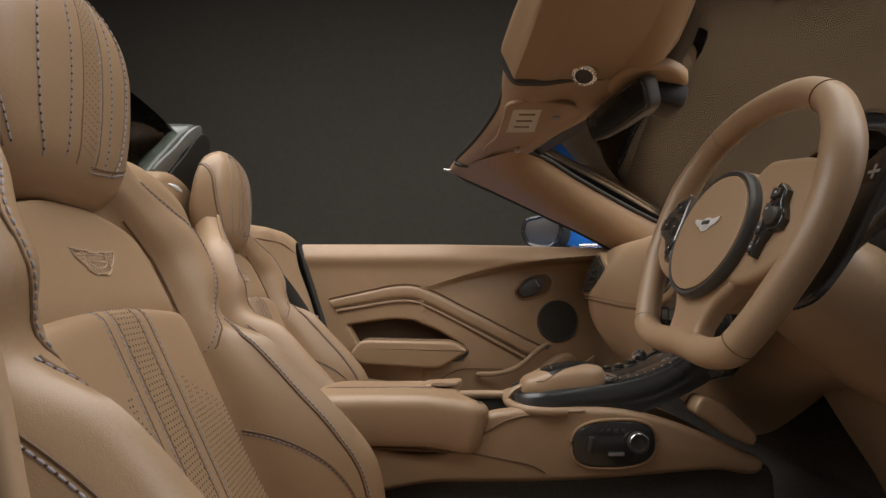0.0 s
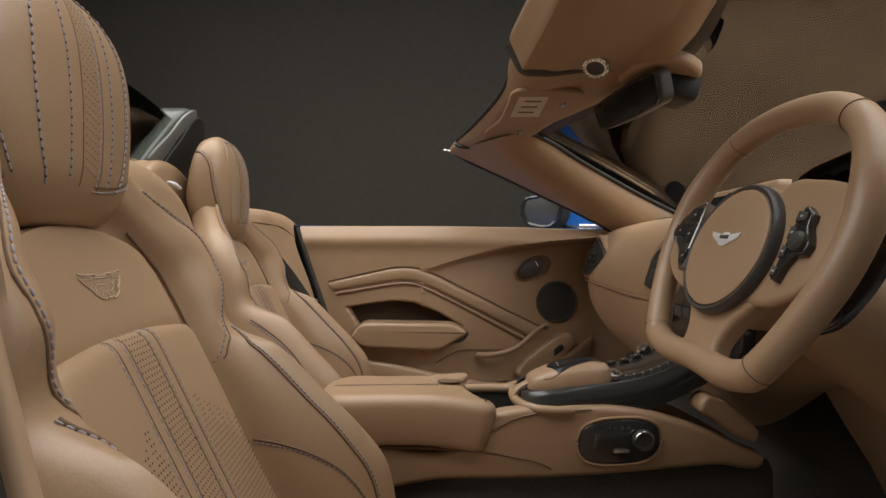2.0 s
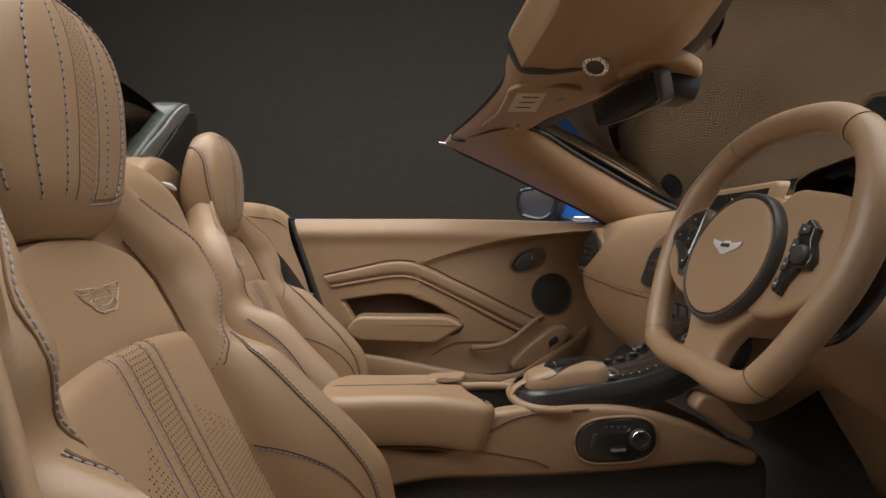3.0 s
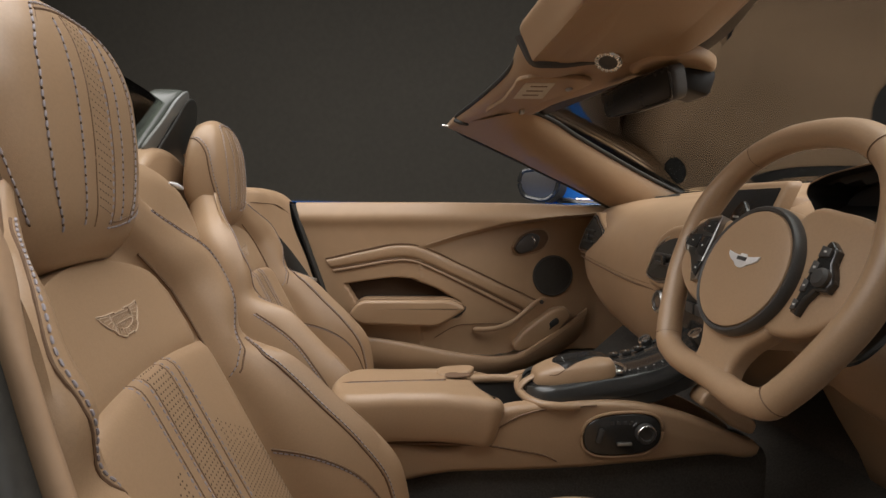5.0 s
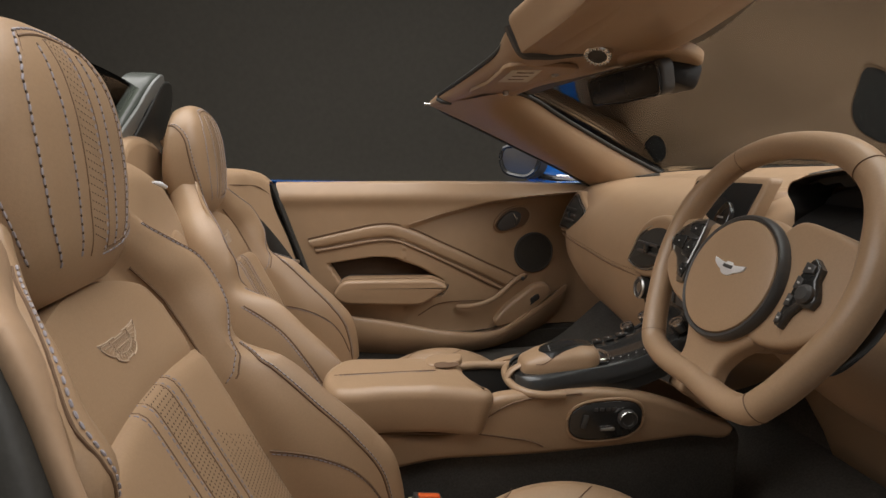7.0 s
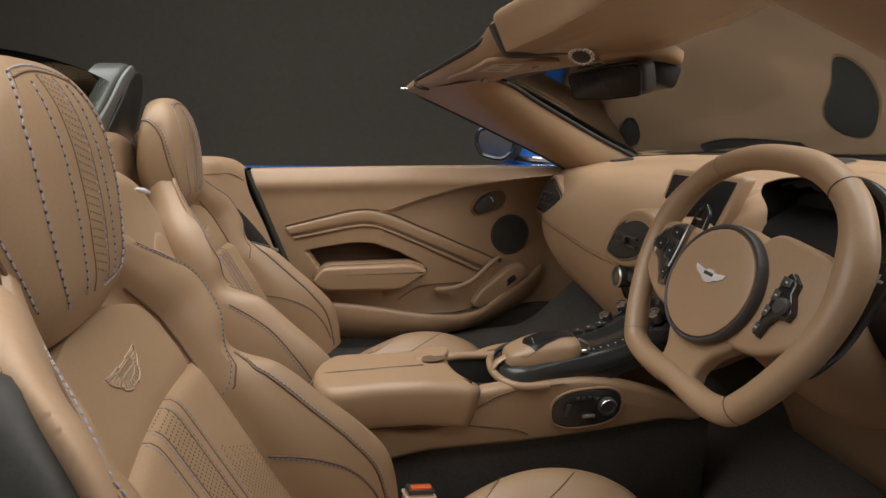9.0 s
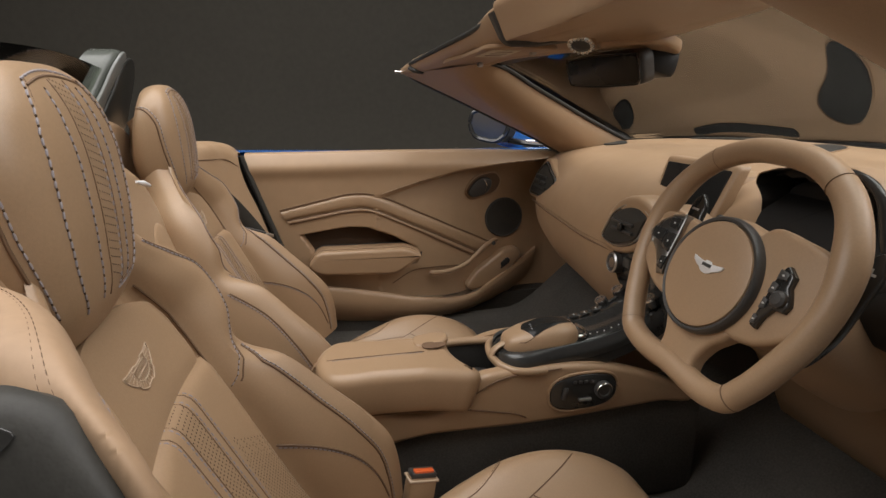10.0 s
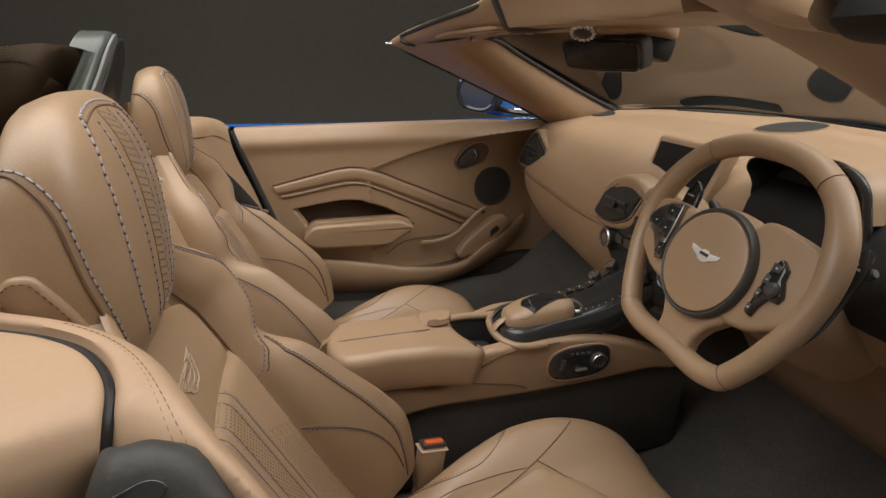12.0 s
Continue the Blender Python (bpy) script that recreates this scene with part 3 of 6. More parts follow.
    for sx in (-1, 1):
        for run, r in (([(-0.16, 0.121), (0.056, 0.130), (0.163, 0.155), (0.198, 0.170), (0.240, 0.194), (0.262, 0.212)], 0.0015), ([(-0.09, 0.152), (-0.04, 0.152), (0.021, 0.156), (0.086, 0.155), (0.140, 0.150)], 0.0012), ([(-0.10, 0.190), (-0.032, 0.184), (0.027, 0.175), (0.073, 0.181), (0.100, 0.196), (0.122, 0.214), (0.135, 0.232)], 0.0013)):
            path = on_cushion.lay([seat_at(x, sx * u, cushion_top(u, x)) for x, u in spline(run, 60)], (0, 0, 1), 0.0002)
            part("cushion_seam", tube(path, r * 0.72, 6), SEAM, seat)
            if r < 0.0014:
                lines.append(stitches(np.array(path) + np.array([0, 0.004 * sx, 0.0006]), 0.0050, 0.0022, 0.0006))
    part("stitching", joined(*lines), SEAM, pad, kind="stuff")
    part("seat_base", box((0.02, SEAT[1], 0.25), (0.40, 0.40, 0.10), 0.02), SATIN, seat, "black seat frame")
    for sx in (-1, 1):
        part("rail", box((0.02, SEAT[1] + sx * 0.17, 0.212), (0.46, 0.035, 0.024), 0.004), STEEL, seat)
    # belt guide pad on the outer flank of the headrest
    o = spline([(-0.014, -0.040), (0.014, -0.040), (0.016, 0.015), (0.011, 0.028), (0.0, 0.033), (-0.011, 0.028), (-0.016, 0.015)], 40, True)

    def pad_at(a, b, w):
        p = on_head.lay([on_back(-0.12, 0.578 + b * 1.15, -0.012 + a * 1.35 + 0.25 * b)], -LEFT, 0.0)[0]
        return tuple(p - (w - 0.002) * LEFT)
    if wing > 0:
        part("guide_pad", slab(o, pad_at, 0.007, 0.004), TAN, head)
        part("pad_stitching", stitches([pad_at(a, b, 0.0072) for a, b in inset(o, 0.0035)], 0.0036, 0.0022, 0.0006), SEAM, head, kind="stuff")
    return seat


def head_ring(s):
    w, f, b = (lerp(s, HS, t) for t in (HW, HF, HB))
    pts = []
    for q in np.linspace(0, 2 * math.pi, 28, endpoint=False):
        c, d = math.cos(q), math.sin(q)
        u = w * math.copysign(abs(c) ** (2 / HP), c)
        n = math.copysign(abs(d) ** (2 / HP), d)
        m = (f + b) / 2 - 0.01
        pts.append((u, m + ((f - m) * n if n > 0 else (m - b) * n)))
    return pts


driver_seat = build_seat("tan leather sports seat with grey stitching, set forward")
passenger_seat = build_seat("tan leather sports seat with grey stitching beside the shut door", 0.034, 0.0)
passenger_seat.location = (-0.290, 1.341, 0.194)

# ---- passenger door ----
def panel_y(x):
    return lerp(x, [-0.45, -0.08, 0.0, 0.28, 0.5, 0.66], [1.716, 1.716, 1.736, 1.838, 1.862, 1.866])


CREASE = ([-0.05, 0.068, 0.209, 0.334, 0.52], [0.745, 0.781, 0.813, 0.829, 0.845])
SILL = ([-0.45, 0.0, 0.24, 0.42, 0.56, 0.66], [0.878, 0.878, 0.875, 0.869, 0.862, 0.855])
POCKET = [(-0.298, 0.634), (-0.230, 0.645), (-0.150, 0.655), (-0.090, 0.650), (-0.01, 0.615), (0.062, 0.568), (0.080, 0.535), (0.060, 0.510), (-0.19, 0.51), (-0.255, 0.56)]


def inside(p, poly):
    hit = False
    for (x1, y1), (x2, y2) in zip(poly, poly[1:] + poly[:1]):
        if (y1 > p[1]) != (y2 > p[1]) and p[0] < (x2 - x1) * (p[1] - y1) / (y2 - y1) + x1:
            hit = not hit
    return hit


def edge_far(p, a, b):
    p, a, b = np.array(p), np.array(a), np.array(b)
    t = min(max(float((p - a) @ (b - a) / ((b - a) @ (b - a))), 0.0), 1.0)
    return float(np.linalg.norm(p - a - t * (b - a)))


def door_y(x, z):
    top = lerp(x, *SILL)
    y = 1.716
    if x > -0.06:
        q = step((lerp(x, *CREASE) + 0.006 - z) / 0.020)
        y = y + (panel_y(x) - y) * q
        y += 0.010 * (1 - q) * step((x + 0.06) / 0.3)
    h = top - z
    if h < 0.040:
        y += 0.016 * ((0.040 - h) / 0.040) ** 2 - 0.0
    y -= 0.008 * math.exp(-((h - 0.045) / 0.022) ** 2)
    return y


def door_depth(x, z):
    if not inside((x, z), POCKET):
        return door_y(x, z)
    far = min(edge_far((x, z), a, b) for a, b in zip(POCKET, POCKET[1:] + POCKET[:1]))
    return door_y(x, z) + 0.062 * step(far / 0.014)


def rear_edge(z):
    return lerp(z, [0.26, 0.487, 0.691, 0.878], [-0.235, -0.308, -0.377, -0.440])


def on_door(x, z, w=0.0):
    return (x, panel_y(x) - w, z)


def build_door():
    door = thing("passenger_door", (0.05, 1.78, 0.25), "tan leather passenger door trim with padded armrest, shut", "car door")
    cols, g = 170, []
    for q in np.linspace(0, 1, 150):
        row = []
        for t in np.linspace(0, 1, cols):
            z = 0.38 + q * 0.50
            x0 = rear_edge(z)
            x = x0 + t * (0.66 - x0)
            z = 0.38 + q * (lerp(x, *SILL) - 0.38)
            row.append((x, door_depth(x, z), z))
        g.append(row)
    ledge = [[(p[0], p[1] + a, p[2] + b) for p in g[-1]] for a, b in ((0.012, 0.003), (0.030, 0.003), (0.040, -0.012))]
    part("door_trim", sheet(g + ledge), TAN_DASH, door, smooth=60)
    skin = [[(x, y, z + lerp(x, [-0.47, -0.1, 0.62], [0.011, 0.003, 0.0])) for y, z in spline([(1.765, 0.872), (1.785, 0.876), (1.83, 0.86), (1.90, 0.78), (1.93, 0.62), (1.92, 0.40), (1.88, 0.26)], 24)] for x in np.linspace(-0.47, 0.62, 12)]
    part("door_skin", thick(skin, (0, 0.004, -0.001)), BLUE, door, "blue painted door skin")
    part("window_seal", tube(line([(-0.44, 1.764, 0.872), (0.54, 1.764, 0.866)], 12), 0.006, 8), RUBBER, door)
    # padded chevron roll and the ribs below it
    up = spline([(-0.351, 0.709), (-0.285, 0.724), (-0.220, 0.738), (-0.150, 0.752), (-0.115, 0.754), (-0.075, 0.749), (-0.035, 0.735), (0.061, 0.686), (0.132, 0.650), (0.203, 0.612), (0.27, 0.578), (0.335, 0.545)], 90)
    lo = spline([(-0.332, 0.680), (-0.275, 0.689), (-0.223, 0.698), (-0.150, 0.709), (-0.115, 0.711), (-0.080, 0.706), (-0.045, 0.692), (0.002, 0.669), (0.070, 0.633), (0.139, 0.597), (0.205, 0.561), (0.275, 0.522)], 90)
    lo2 = spline([(-0.324, 0.669), (-0.275, 0.677), (-0.224, 0.686), (-0.150, 0.698), (-0.115, 0.700), (-0.078, 0.695), (-0.045, 0.681), (0.002, 0.657), (0.070, 0.620), (0.139, 0.580), (0.200, 0.545), (0.262, 0.510)], 90)

    def band(a, b, w, base=-0.004):
        g2 = []
        for p, q in zip(a, b):
            row = []
            for k in np.linspace(0, 1, 9):
                c = p * (1 - k) + q * k
                row.append(on_door(c[0], c[1], base + (w - base) * (1 - abs(2 * k - 1) ** 3.0) ** 0.6))
            g2.append(row)
        return sheet(g2)
    part("padded_roll", band(up, lo, 0.0065), TAN, door)
    part("rib", band(lo, lo2, 0.0045), TAN, door)
    part("roll_seam", joined(tube([on_door(x, z + 0.002, 0.001) for x, z in up], 0.0024, 6), tube([on_door(x, z, 0.003) for x, z in lo], 0.0014, 5),
                             tube([on_door(x, z, 0.002) for x, z in lo2], 0.0014, 5)), SEAM, door)
    mid = (lo + lo2) / 2
    part("roll_stitching", stitches([on_door(x, z, 0.0076) for x, z in mid], 0.004, 0.002, 0.0006), PALE_THREAD, door, kind="stuff")
    crease = [(x, 1.7175 + 0.010 * step((x + 0.06) / 0.3) + 0.0, lerp(x, *CREASE) + 0.006) for x in np.linspace(-0.045, 0.52, 60)]
    part("crease_piping", tube(crease, 0.0017, 6), PALE_THREAD, door, "pale piping line")
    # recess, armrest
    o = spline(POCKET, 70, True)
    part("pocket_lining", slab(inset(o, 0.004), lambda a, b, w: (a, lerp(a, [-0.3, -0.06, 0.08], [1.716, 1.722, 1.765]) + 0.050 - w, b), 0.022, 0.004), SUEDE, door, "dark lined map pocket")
    arm = rpoly([(-0.280, 0.548), (-0.245, 0.591), (0.030, 0.583), (0.080, 0.555), (-0.012, 0.502), (-0.245, 0.518)], 0.022, 7)
    rest = part("armrest", slab(arm, lambda a, b, w: (a, lerp(a, [-0.28, 0.08], [1.735, 1.775]) - w, b), 0.085, 0.011, 6), TAN, door)
    ring = [(a, lerp(a, [-0.28, 0.08], [1.735, 1.775]) - 0.062, b) for a, b in inset(arm, -0.0006)]
    part("seam", tube(ring, 0.0010, 5, True), SEAM, rest)
    dark = slab(inset(arm, -0.011), lambda a, b, w: (a + 0.004, lerp(a, [-0.28, 0.08], [1.760, 1.800]) - w, b - 0.010), 0.035, 0.006)
    part("armrest_base", dark, SATIN, door, "black armrest base")
    # lower bin with a rolled lip
    lip = spline([(-0.290, 0.484), (-0.144, 0.461), (0.069, 0.411), (0.20, 0.389), (0.262, 0.393), (0.322, 0.420), (0.439, 0.484), (0.50, 0.52)], 70)
    foot = spline([(-0.262, 0.362), (-0.18, 0.348), (-0.10, 0.338), (0.06, 0.322), (0.165, 0.320), (0.25, 0.322), (0.36, 0.345), (0.47, 0.385)], 70)

    def bin_y(x):
        return lerp(x, [-0.28, -0.12, 0.08, 0.22, 0.33, 0.45, 0.52], [1.672, 1.675, 1.70, 1.745, 1.79, 1.83, 1.855])
    g3 = []
    for p, q in zip(lip, foot):
        y = bin_y(p[0])
        row = [(p[0], y + 0.035, p[1] - 0.05), (p[0], y + 0.022, p[1] - 0.006), (p[0], y + 0.012, p[1] + 0.001), (p[0], y + 0.003, p[1] - 0.002), (p[0], y, p[1] - 0.012)]
        row += [(p[0] * (1 - k) + q[0] * k, y + 0.004 * math.sin(k * 3.1) * -1 + 0.035 * k ** 3, p[1] * (1 - k) + q[1] * k) for k in (0.2, 0.4, 0.6, 0.8, 1.0)]
        g3.append(row)
    bin_part = part("door_bin", sheet(g3), TAN, door, smooth=60)
    part("stitching", stitches([(p[0], bin_y(p[0]) - 0.0006, p[1] - 0.020) for p in lip], 0.0042, 0.0022, 0.0006), SEAM, bin_part, kind="stuff")
    part("bin_floor", thick([[(x, y, lerp(x, [-0.28, 0.2, 0.5], [0.452, 0.375, 0.44])) for y in (bin_y(x) + 0.03, panel_y(x) + 0.01)] for x in np.linspace(-0.27, 0.42, 20)], (0, 0, -0.006)), STEEL, door, "grey bin floor")
    divide = [on_door(x, z, 0.004) for x, z in ((-0.02, 0.458), (0.05, 0.490), (0.11, 0.490), (0.22, 0.480))]
    part("divider_seam", tube(spline(divide, 20), 0.0016, 5), SEAM, door)
    # pull strap
    pull = spline([(0.105, 1.762, 0.474), (0.150, 1.762, 0.474), (0.195, 1.770, 0.480), (0.235, 1.785, 0.492), (0.275, 1.800, 0.518), (0.310, 1.812, 0.545), (0.338, 1.822, 0.558), (0.352, 1.832, 0.556)], 40)
    strap = part("pull_handle", tube(pull, [0.003] + [0.0065] * 38 + [0.005], 12, flat=1.3), TAN, door)
    part("bolt", lathe([(0.007, 0), (0.007, 0.004), (0.004, 0.005)], (0.336, 1.814, 0.552), (0, -1, 0), 14), SATIN, strap)
    # switch pod
    pod = spline([(0.238, 0.405), (0.262, 0.440), (0.33, 0.495), (0.385, 0.528), (0.425, 0.526), (0.438, 0.505), (0.405, 0.460), (0.350, 0.412), (0.29, 0.392), (0.25, 0.392)], 60, True)
    podp = part("switch_pod", slab(pod, lambda a, b, w: (a, panel_y(a) + 0.005 - w, b), 0.042, 0.012, 4), TAN, door)
    sw = spline([(-0.024, -0.007), (0.0, -0.010), (0.024, -0.007), (0.026, 0.005), (0.0, 0.010), (-0.026, 0.005)], 24, True)
    cs, sn = math.cos(radians(36)), math.sin(radians(36))
    part("window_switch", slab(sw, lambda a, b, w: (0.372 + a * cs - b * sn, panel_y(0.372) - 0.0365 - w, 0.478 + a * sn + b * cs), 0.004, 0.002), GLOSS, podp, "gloss black switch")
    # inner handle
    bez = spline([(0.236, 0.728), (0.256, 0.768), (0.305, 0.792), (0.350, 0.790), (0.366, 0.768), (0.352, 0.730), (0.30, 0.708), (0.252, 0.708)], 48, True)
    hand = part("handle_bezel", slab(bez, lambda a, b, w: (a, panel_y(a) + 0.004 - w, b), 0.010, 0.004), TAN, door)
    part("handle_cup", slab(inset(bez, 0.006), lambda a, b, w: (a, panel_y(a) - 0.0055 - w, b), 0.003, 0.001), SEAM, hand, "dark brown cup")
    lever = spline([(0.246, 0.728), (0.262, 0.756), (0.298, 0.778), (0.328, 0.768), (0.322, 0.735), (0.290, 0.717), (0.258, 0.715)], 36, True)
    part("lever", slab(lever, lambda a, b, w: (a, panel_y(a) - 0.008 - w, b), 0.012, 0.005), SATIN, hand, "black release lever")
    part("lever_edge", tube([(0.306, panel_y(0.31) - 0.020, 0.732), (0.313, panel_y(0.31) - 0.021, 0.752), (0.303, panel_y(0.31) - 0.020, 0.768)], 0.0018, 8), CHROME, hand)
    # loudspeaker
    c = (0.379, panel_y(0.379), 0.634)
    spk = part("loudspeaker", lathe([(0.069, -0.004), (0.069, 0.004), (0.066, 0.006), (0.063, 0.004)], c, (0.10, -1, 0), 48), SATIN, door, "black loudspeaker ring")
    part("grille", lathe([(0.063, 0.0), (0.063, 0.0042), (0.03, 0.0056), (0.002, 0.006)], c, (0.10, -1, 0), 48), RUBBER, spk, "black mesh grille")
    low = [[(x, panel_y(x) - 0.01 + 0.02 * (0.45 - z), z) for x in np.linspace(-0.27, 0.56, 16)] for z in (0.22, 0.27, 0.32, 0.36)]
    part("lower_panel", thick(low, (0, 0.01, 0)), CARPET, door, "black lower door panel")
    # rear edge seal and gap
    seal = [(rear_edge(z) - 0.008, 1.712, z) for z in np.linspace(0.876, 0.30, 30)]
    # added black strip, stands in for the shade inside the shut gap
    gap = [[(rear_edge(z) + a, 1.738, z) for a in (-0.060, -0.02, 0.012)] for z in np.linspace(0.866, 0.30, 12)]
    part("gap_dark_strip", thick(gap, (0, 0.004, 0)), RUBBER, door, "black strip added to darken the shut gap")
    part("edge_seal", tube(seal, 0.0085, 8), RUBBER, door, "black rubber edge seal")
    return door


build_door()

# ---- quarter trim, belt, rear bulkhead ----
def quarter():
    trim = thing("quarter_trim", (-0.6, 1.6, 0.4), "tan leather quarter trim behind the shut far door", "trim panel", "quarter trims")
    rings = []
    for x, top, yo, yi in ((-0.452, 0.884, 1.716, 1.690), (-0.475, 0.905, 1.712, 1.66), (-0.51, 0.918, 1.700, 1.58), (-0.56, 0.922, 1.69, 1.50), (-0.64, 0.926, 1.68, 1.45), (-0.76, 0.930, 1.67, 1.43)):
        rings.append([(x, yo + 0.045, top - 0.02), (x, yo + 0.03, top - 0.004), (x, yo, top), (x, (yo + yi) / 2, top + 0.003), (x + 0.002, yi, top - 0.008), (x + 0.006, yi - 0.004, top - 0.04),
                      (x + 0.05, yi + 0.01, 0.70), (x + 0.115, yi + 0.02, 0.46), (x + 0.15, yi + 0.02, 0.30)])
    part("side_panel", loft(rings, 50, 30, closed=False), TAN, trim, smooth=60)
    seam = [(x + 0.007, yi - 0.004, top - 0.036) for x, top, yi in ((-0.455, 0.882, 1.690), (-0.475, 0.905, 1.66), (-0.51, 0.918, 1.58), (-0.56, 0.922, 1.50))]
    part("seam", tube(spline(seam, 24), 0.0015, 5), SEAM, trim)
    skin = [[(x, y, z) for y, z in spline([(1.75, 0.885), (1.79, 0.89), (1.88, 0.86), (1.94, 0.72), (1.95, 0.5), (1.93, 0.3)], 20)] for x in np.linspace(-1.5, -0.475, 12)]
    part("rear_wing", thick(skin, (0, 0.004, -0.001)), BLUE, trim, "blue painted rear wing")


quarter()


def jamb():
    """The near door opening's rear pillar."""
    trim = thing("door_jamb", (-0.45, 0.3, 0.3), "tan leather door pillar with a black rubber striker cover", "trim panel", "quarter trims")
    ridge = spline([(-0.56, 0.485, 0.938), (-0.48, 0.446, 0.940), (-0.423, 0.416, 0.940), (-0.380, 0.394, 0.940), (-0.342, 0.368, 0.938), (-0.311, 0.335, 0.935), (-0.291, 0.306, 0.928), (-0.269, 0.276, 0.915), (-0.247, 0.258, 0.894), (-0.229, 0.250, 0.845), (-0.217, 0.248, 0.80), (-0.190, 0.245, 0.70), (-0.163, 0.243, 0.60)], 240)
    groove = spline([(-0.56, 0.465, 0.936), (-0.48, 0.431, 0.938), (-0.416, 0.400, 0.938), (-0.375, 0.379, 0.938), (-0.349, 0.358, 0.938), (-0.332, 0.335, 0.937), (-0.322, 0.312, 0.935), (-0.320, 0.297, 0.928), (-0.321, 0.290, 0.917), (-0.330, 0.290, 0.88), (-0.338, 0.29, 0.83), (-0.352, 0.29, 0.70), (-0.362, 0.29, 0.60)], 240)
    g = []
    for p, q in zip(ridge, groove):
        m = p * 0.72 + q * 0.28
        low = step((0.93 - p[2]) / 0.10)
        row = [p + np.array([-0.010, 0.040 - 0.032 * low, -0.050 + 0.040 * low]), p + np.array([0.001, 0.020 - 0.014 * low, -0.018 + 0.014 * low]), p + np.array([0.002, 0.006 - 0.003 * low, -0.004]), p, m + np.array([0, 0, 0.0016]), (p + q) / 2 + np.array([0, 0, 0.0022]), p * 0.12 + q * 0.88 + np.array([0, 0, 0.001]), q + np.array([0.001, 0.001, -0.001]), q + np.array([-0.001, 0, -0.006])]
        g.append(spline(row, 30))
    part("rolled_edge", sheet(g), TAN_MATT, trim, smooth=60)
    for k in (0.22, 0.34):
        part("stitching", stitches([p * (1 - k) + q * k + np.array([0, 0, 0.0016]) for p, q in zip(ridge[72:168], groove[72:168])], 0.0036, 0.0022, 0.0003), SEAM, trim, kind="stuff")
    part("gap_seal", tube([q + np.array([-0.0025, -0.002, -0.005]) for q in groove], 0.0030, 8), DEEPBLACK, trim, "black rubber gap seal")
    face = []
    for q in groove:
        e = q + np.array([-0.0058, -0.0045, -0.0005])
        c = np.array([-0.50, 0.20, min(q[2], 0.93) - 0.02])
        face.append([tuple(e + np.array([0.003, 0.002, -0.008])), tuple(e + np.array([0.001, 0.001, -0.002]))] + [tuple(e + (c - e) * t + np.array([0, 0, 0.010]) * 4 * t * (1 - t)) for t in (0.0, 0.02, 0.10, 0.3, 0.6, 1.0)])
    part("outer_panel", sheet(face), TAN_MATT, trim, smooth=60)
    # rubber block: rows from its top edge down
    left = [(-0.321, 0.289, 0.905), (-0.321, 0.284, 0.918), (-0.323, 0.270, 0.914), (-0.330, 0.262, 0.896), (-0.340, 0.256, 0.875), (-0.40, 0.235, 0.80), (-0.42, 0.23, 0.60)]
    mid = [(-0.300, 0.286, 0.910), (-0.300, 0.279, 0.923), (-0.300, 0.264, 0.921), (-0.300, 0.254, 0.905), (-0.300, 0.248, 0.885), (-0.30, 0.236, 0.80), (-0.29, 0.232, 0.60)]
    right = [(-0.284, 0.284, 0.905), (-0.283, 0.279, 0.917), (-0.275, 0.272, 0.914), (-0.264, 0.262, 0.900), (-0.252, 0.254, 0.882), (-0.225, 0.237, 0.80), (-0.172, 0.231, 0.60)]
    far = [(-0.282, 0.292, 0.90), (-0.280, 0.290, 0.908), (-0.270, 0.284, 0.906), (-0.261, 0.280, 0.892), (-0.253, 0.276, 0.874), (-0.231, 0.264, 0.80), (-0.178, 0.260, 0.60)]
    rows = [[a, tuple((np.array(a) + np.array(b)) / 2 + np.array([0, -0.004, 0.002])), b, c, d] for a, b, c, d in zip(left, mid, right, far)]
    cover = part("striker_cover", loft(rows, 40, 40, closed=False), RUBBER, trim, "black rubber striker cover", smooth=70)
    h = spline([(-0.322, 0.898), (-0.306, 0.910), (-0.293, 0.913), (-0.287, 0.909), (-0.291, 0.903), (-0.306, 0.897), (-0.322, 0.886)], 30, True)
    on_cover = Drape(loft(rows, 40, 40, closed=False))
    part("hollow", slab(h, lambda a, b, w: tuple(on_cover.lay([(a, 0.26, b)], (0, -1, 0.3), 0.0006 + w * 0.3)[0]), 0.003, 0.001), GLOSS, cover, "dark moulded hollow")


jamb()

# ---- belt and rear bulkhead ----
def belt():
    b = thing("seat_belt", (-0.4, 1.62, 0.5), "black seat belt hanging beside the far seat", "seat belt")
    path = spline([(-0.500, 1.60, 0.80), (-0.457, 1.62, 0.742), (-0.400, 1.63, 0.655), (-0.335, 1.62, 0.552), (-0.28, 1.60, 0.46)], 30)
    part("webbing", tube(path, 0.003, 8, flat=7.0, up=(0.86, 0.1, 0.5)), RUBBER, b)
    part("tongue", box((-0.408, 1.615, 0.672), (0.055, 0.012, 0.018), 0.004, Euler((0, radians(18), 0)).to_matrix()), SATIN, b)
    part("blade", box((-0.375, 1.612, 0.664), (0.03, 0.004, 0.010), 0.0015, Euler((0, radians(12), 0)).to_matrix()), STEEL, b, "steel belt blade")


belt()


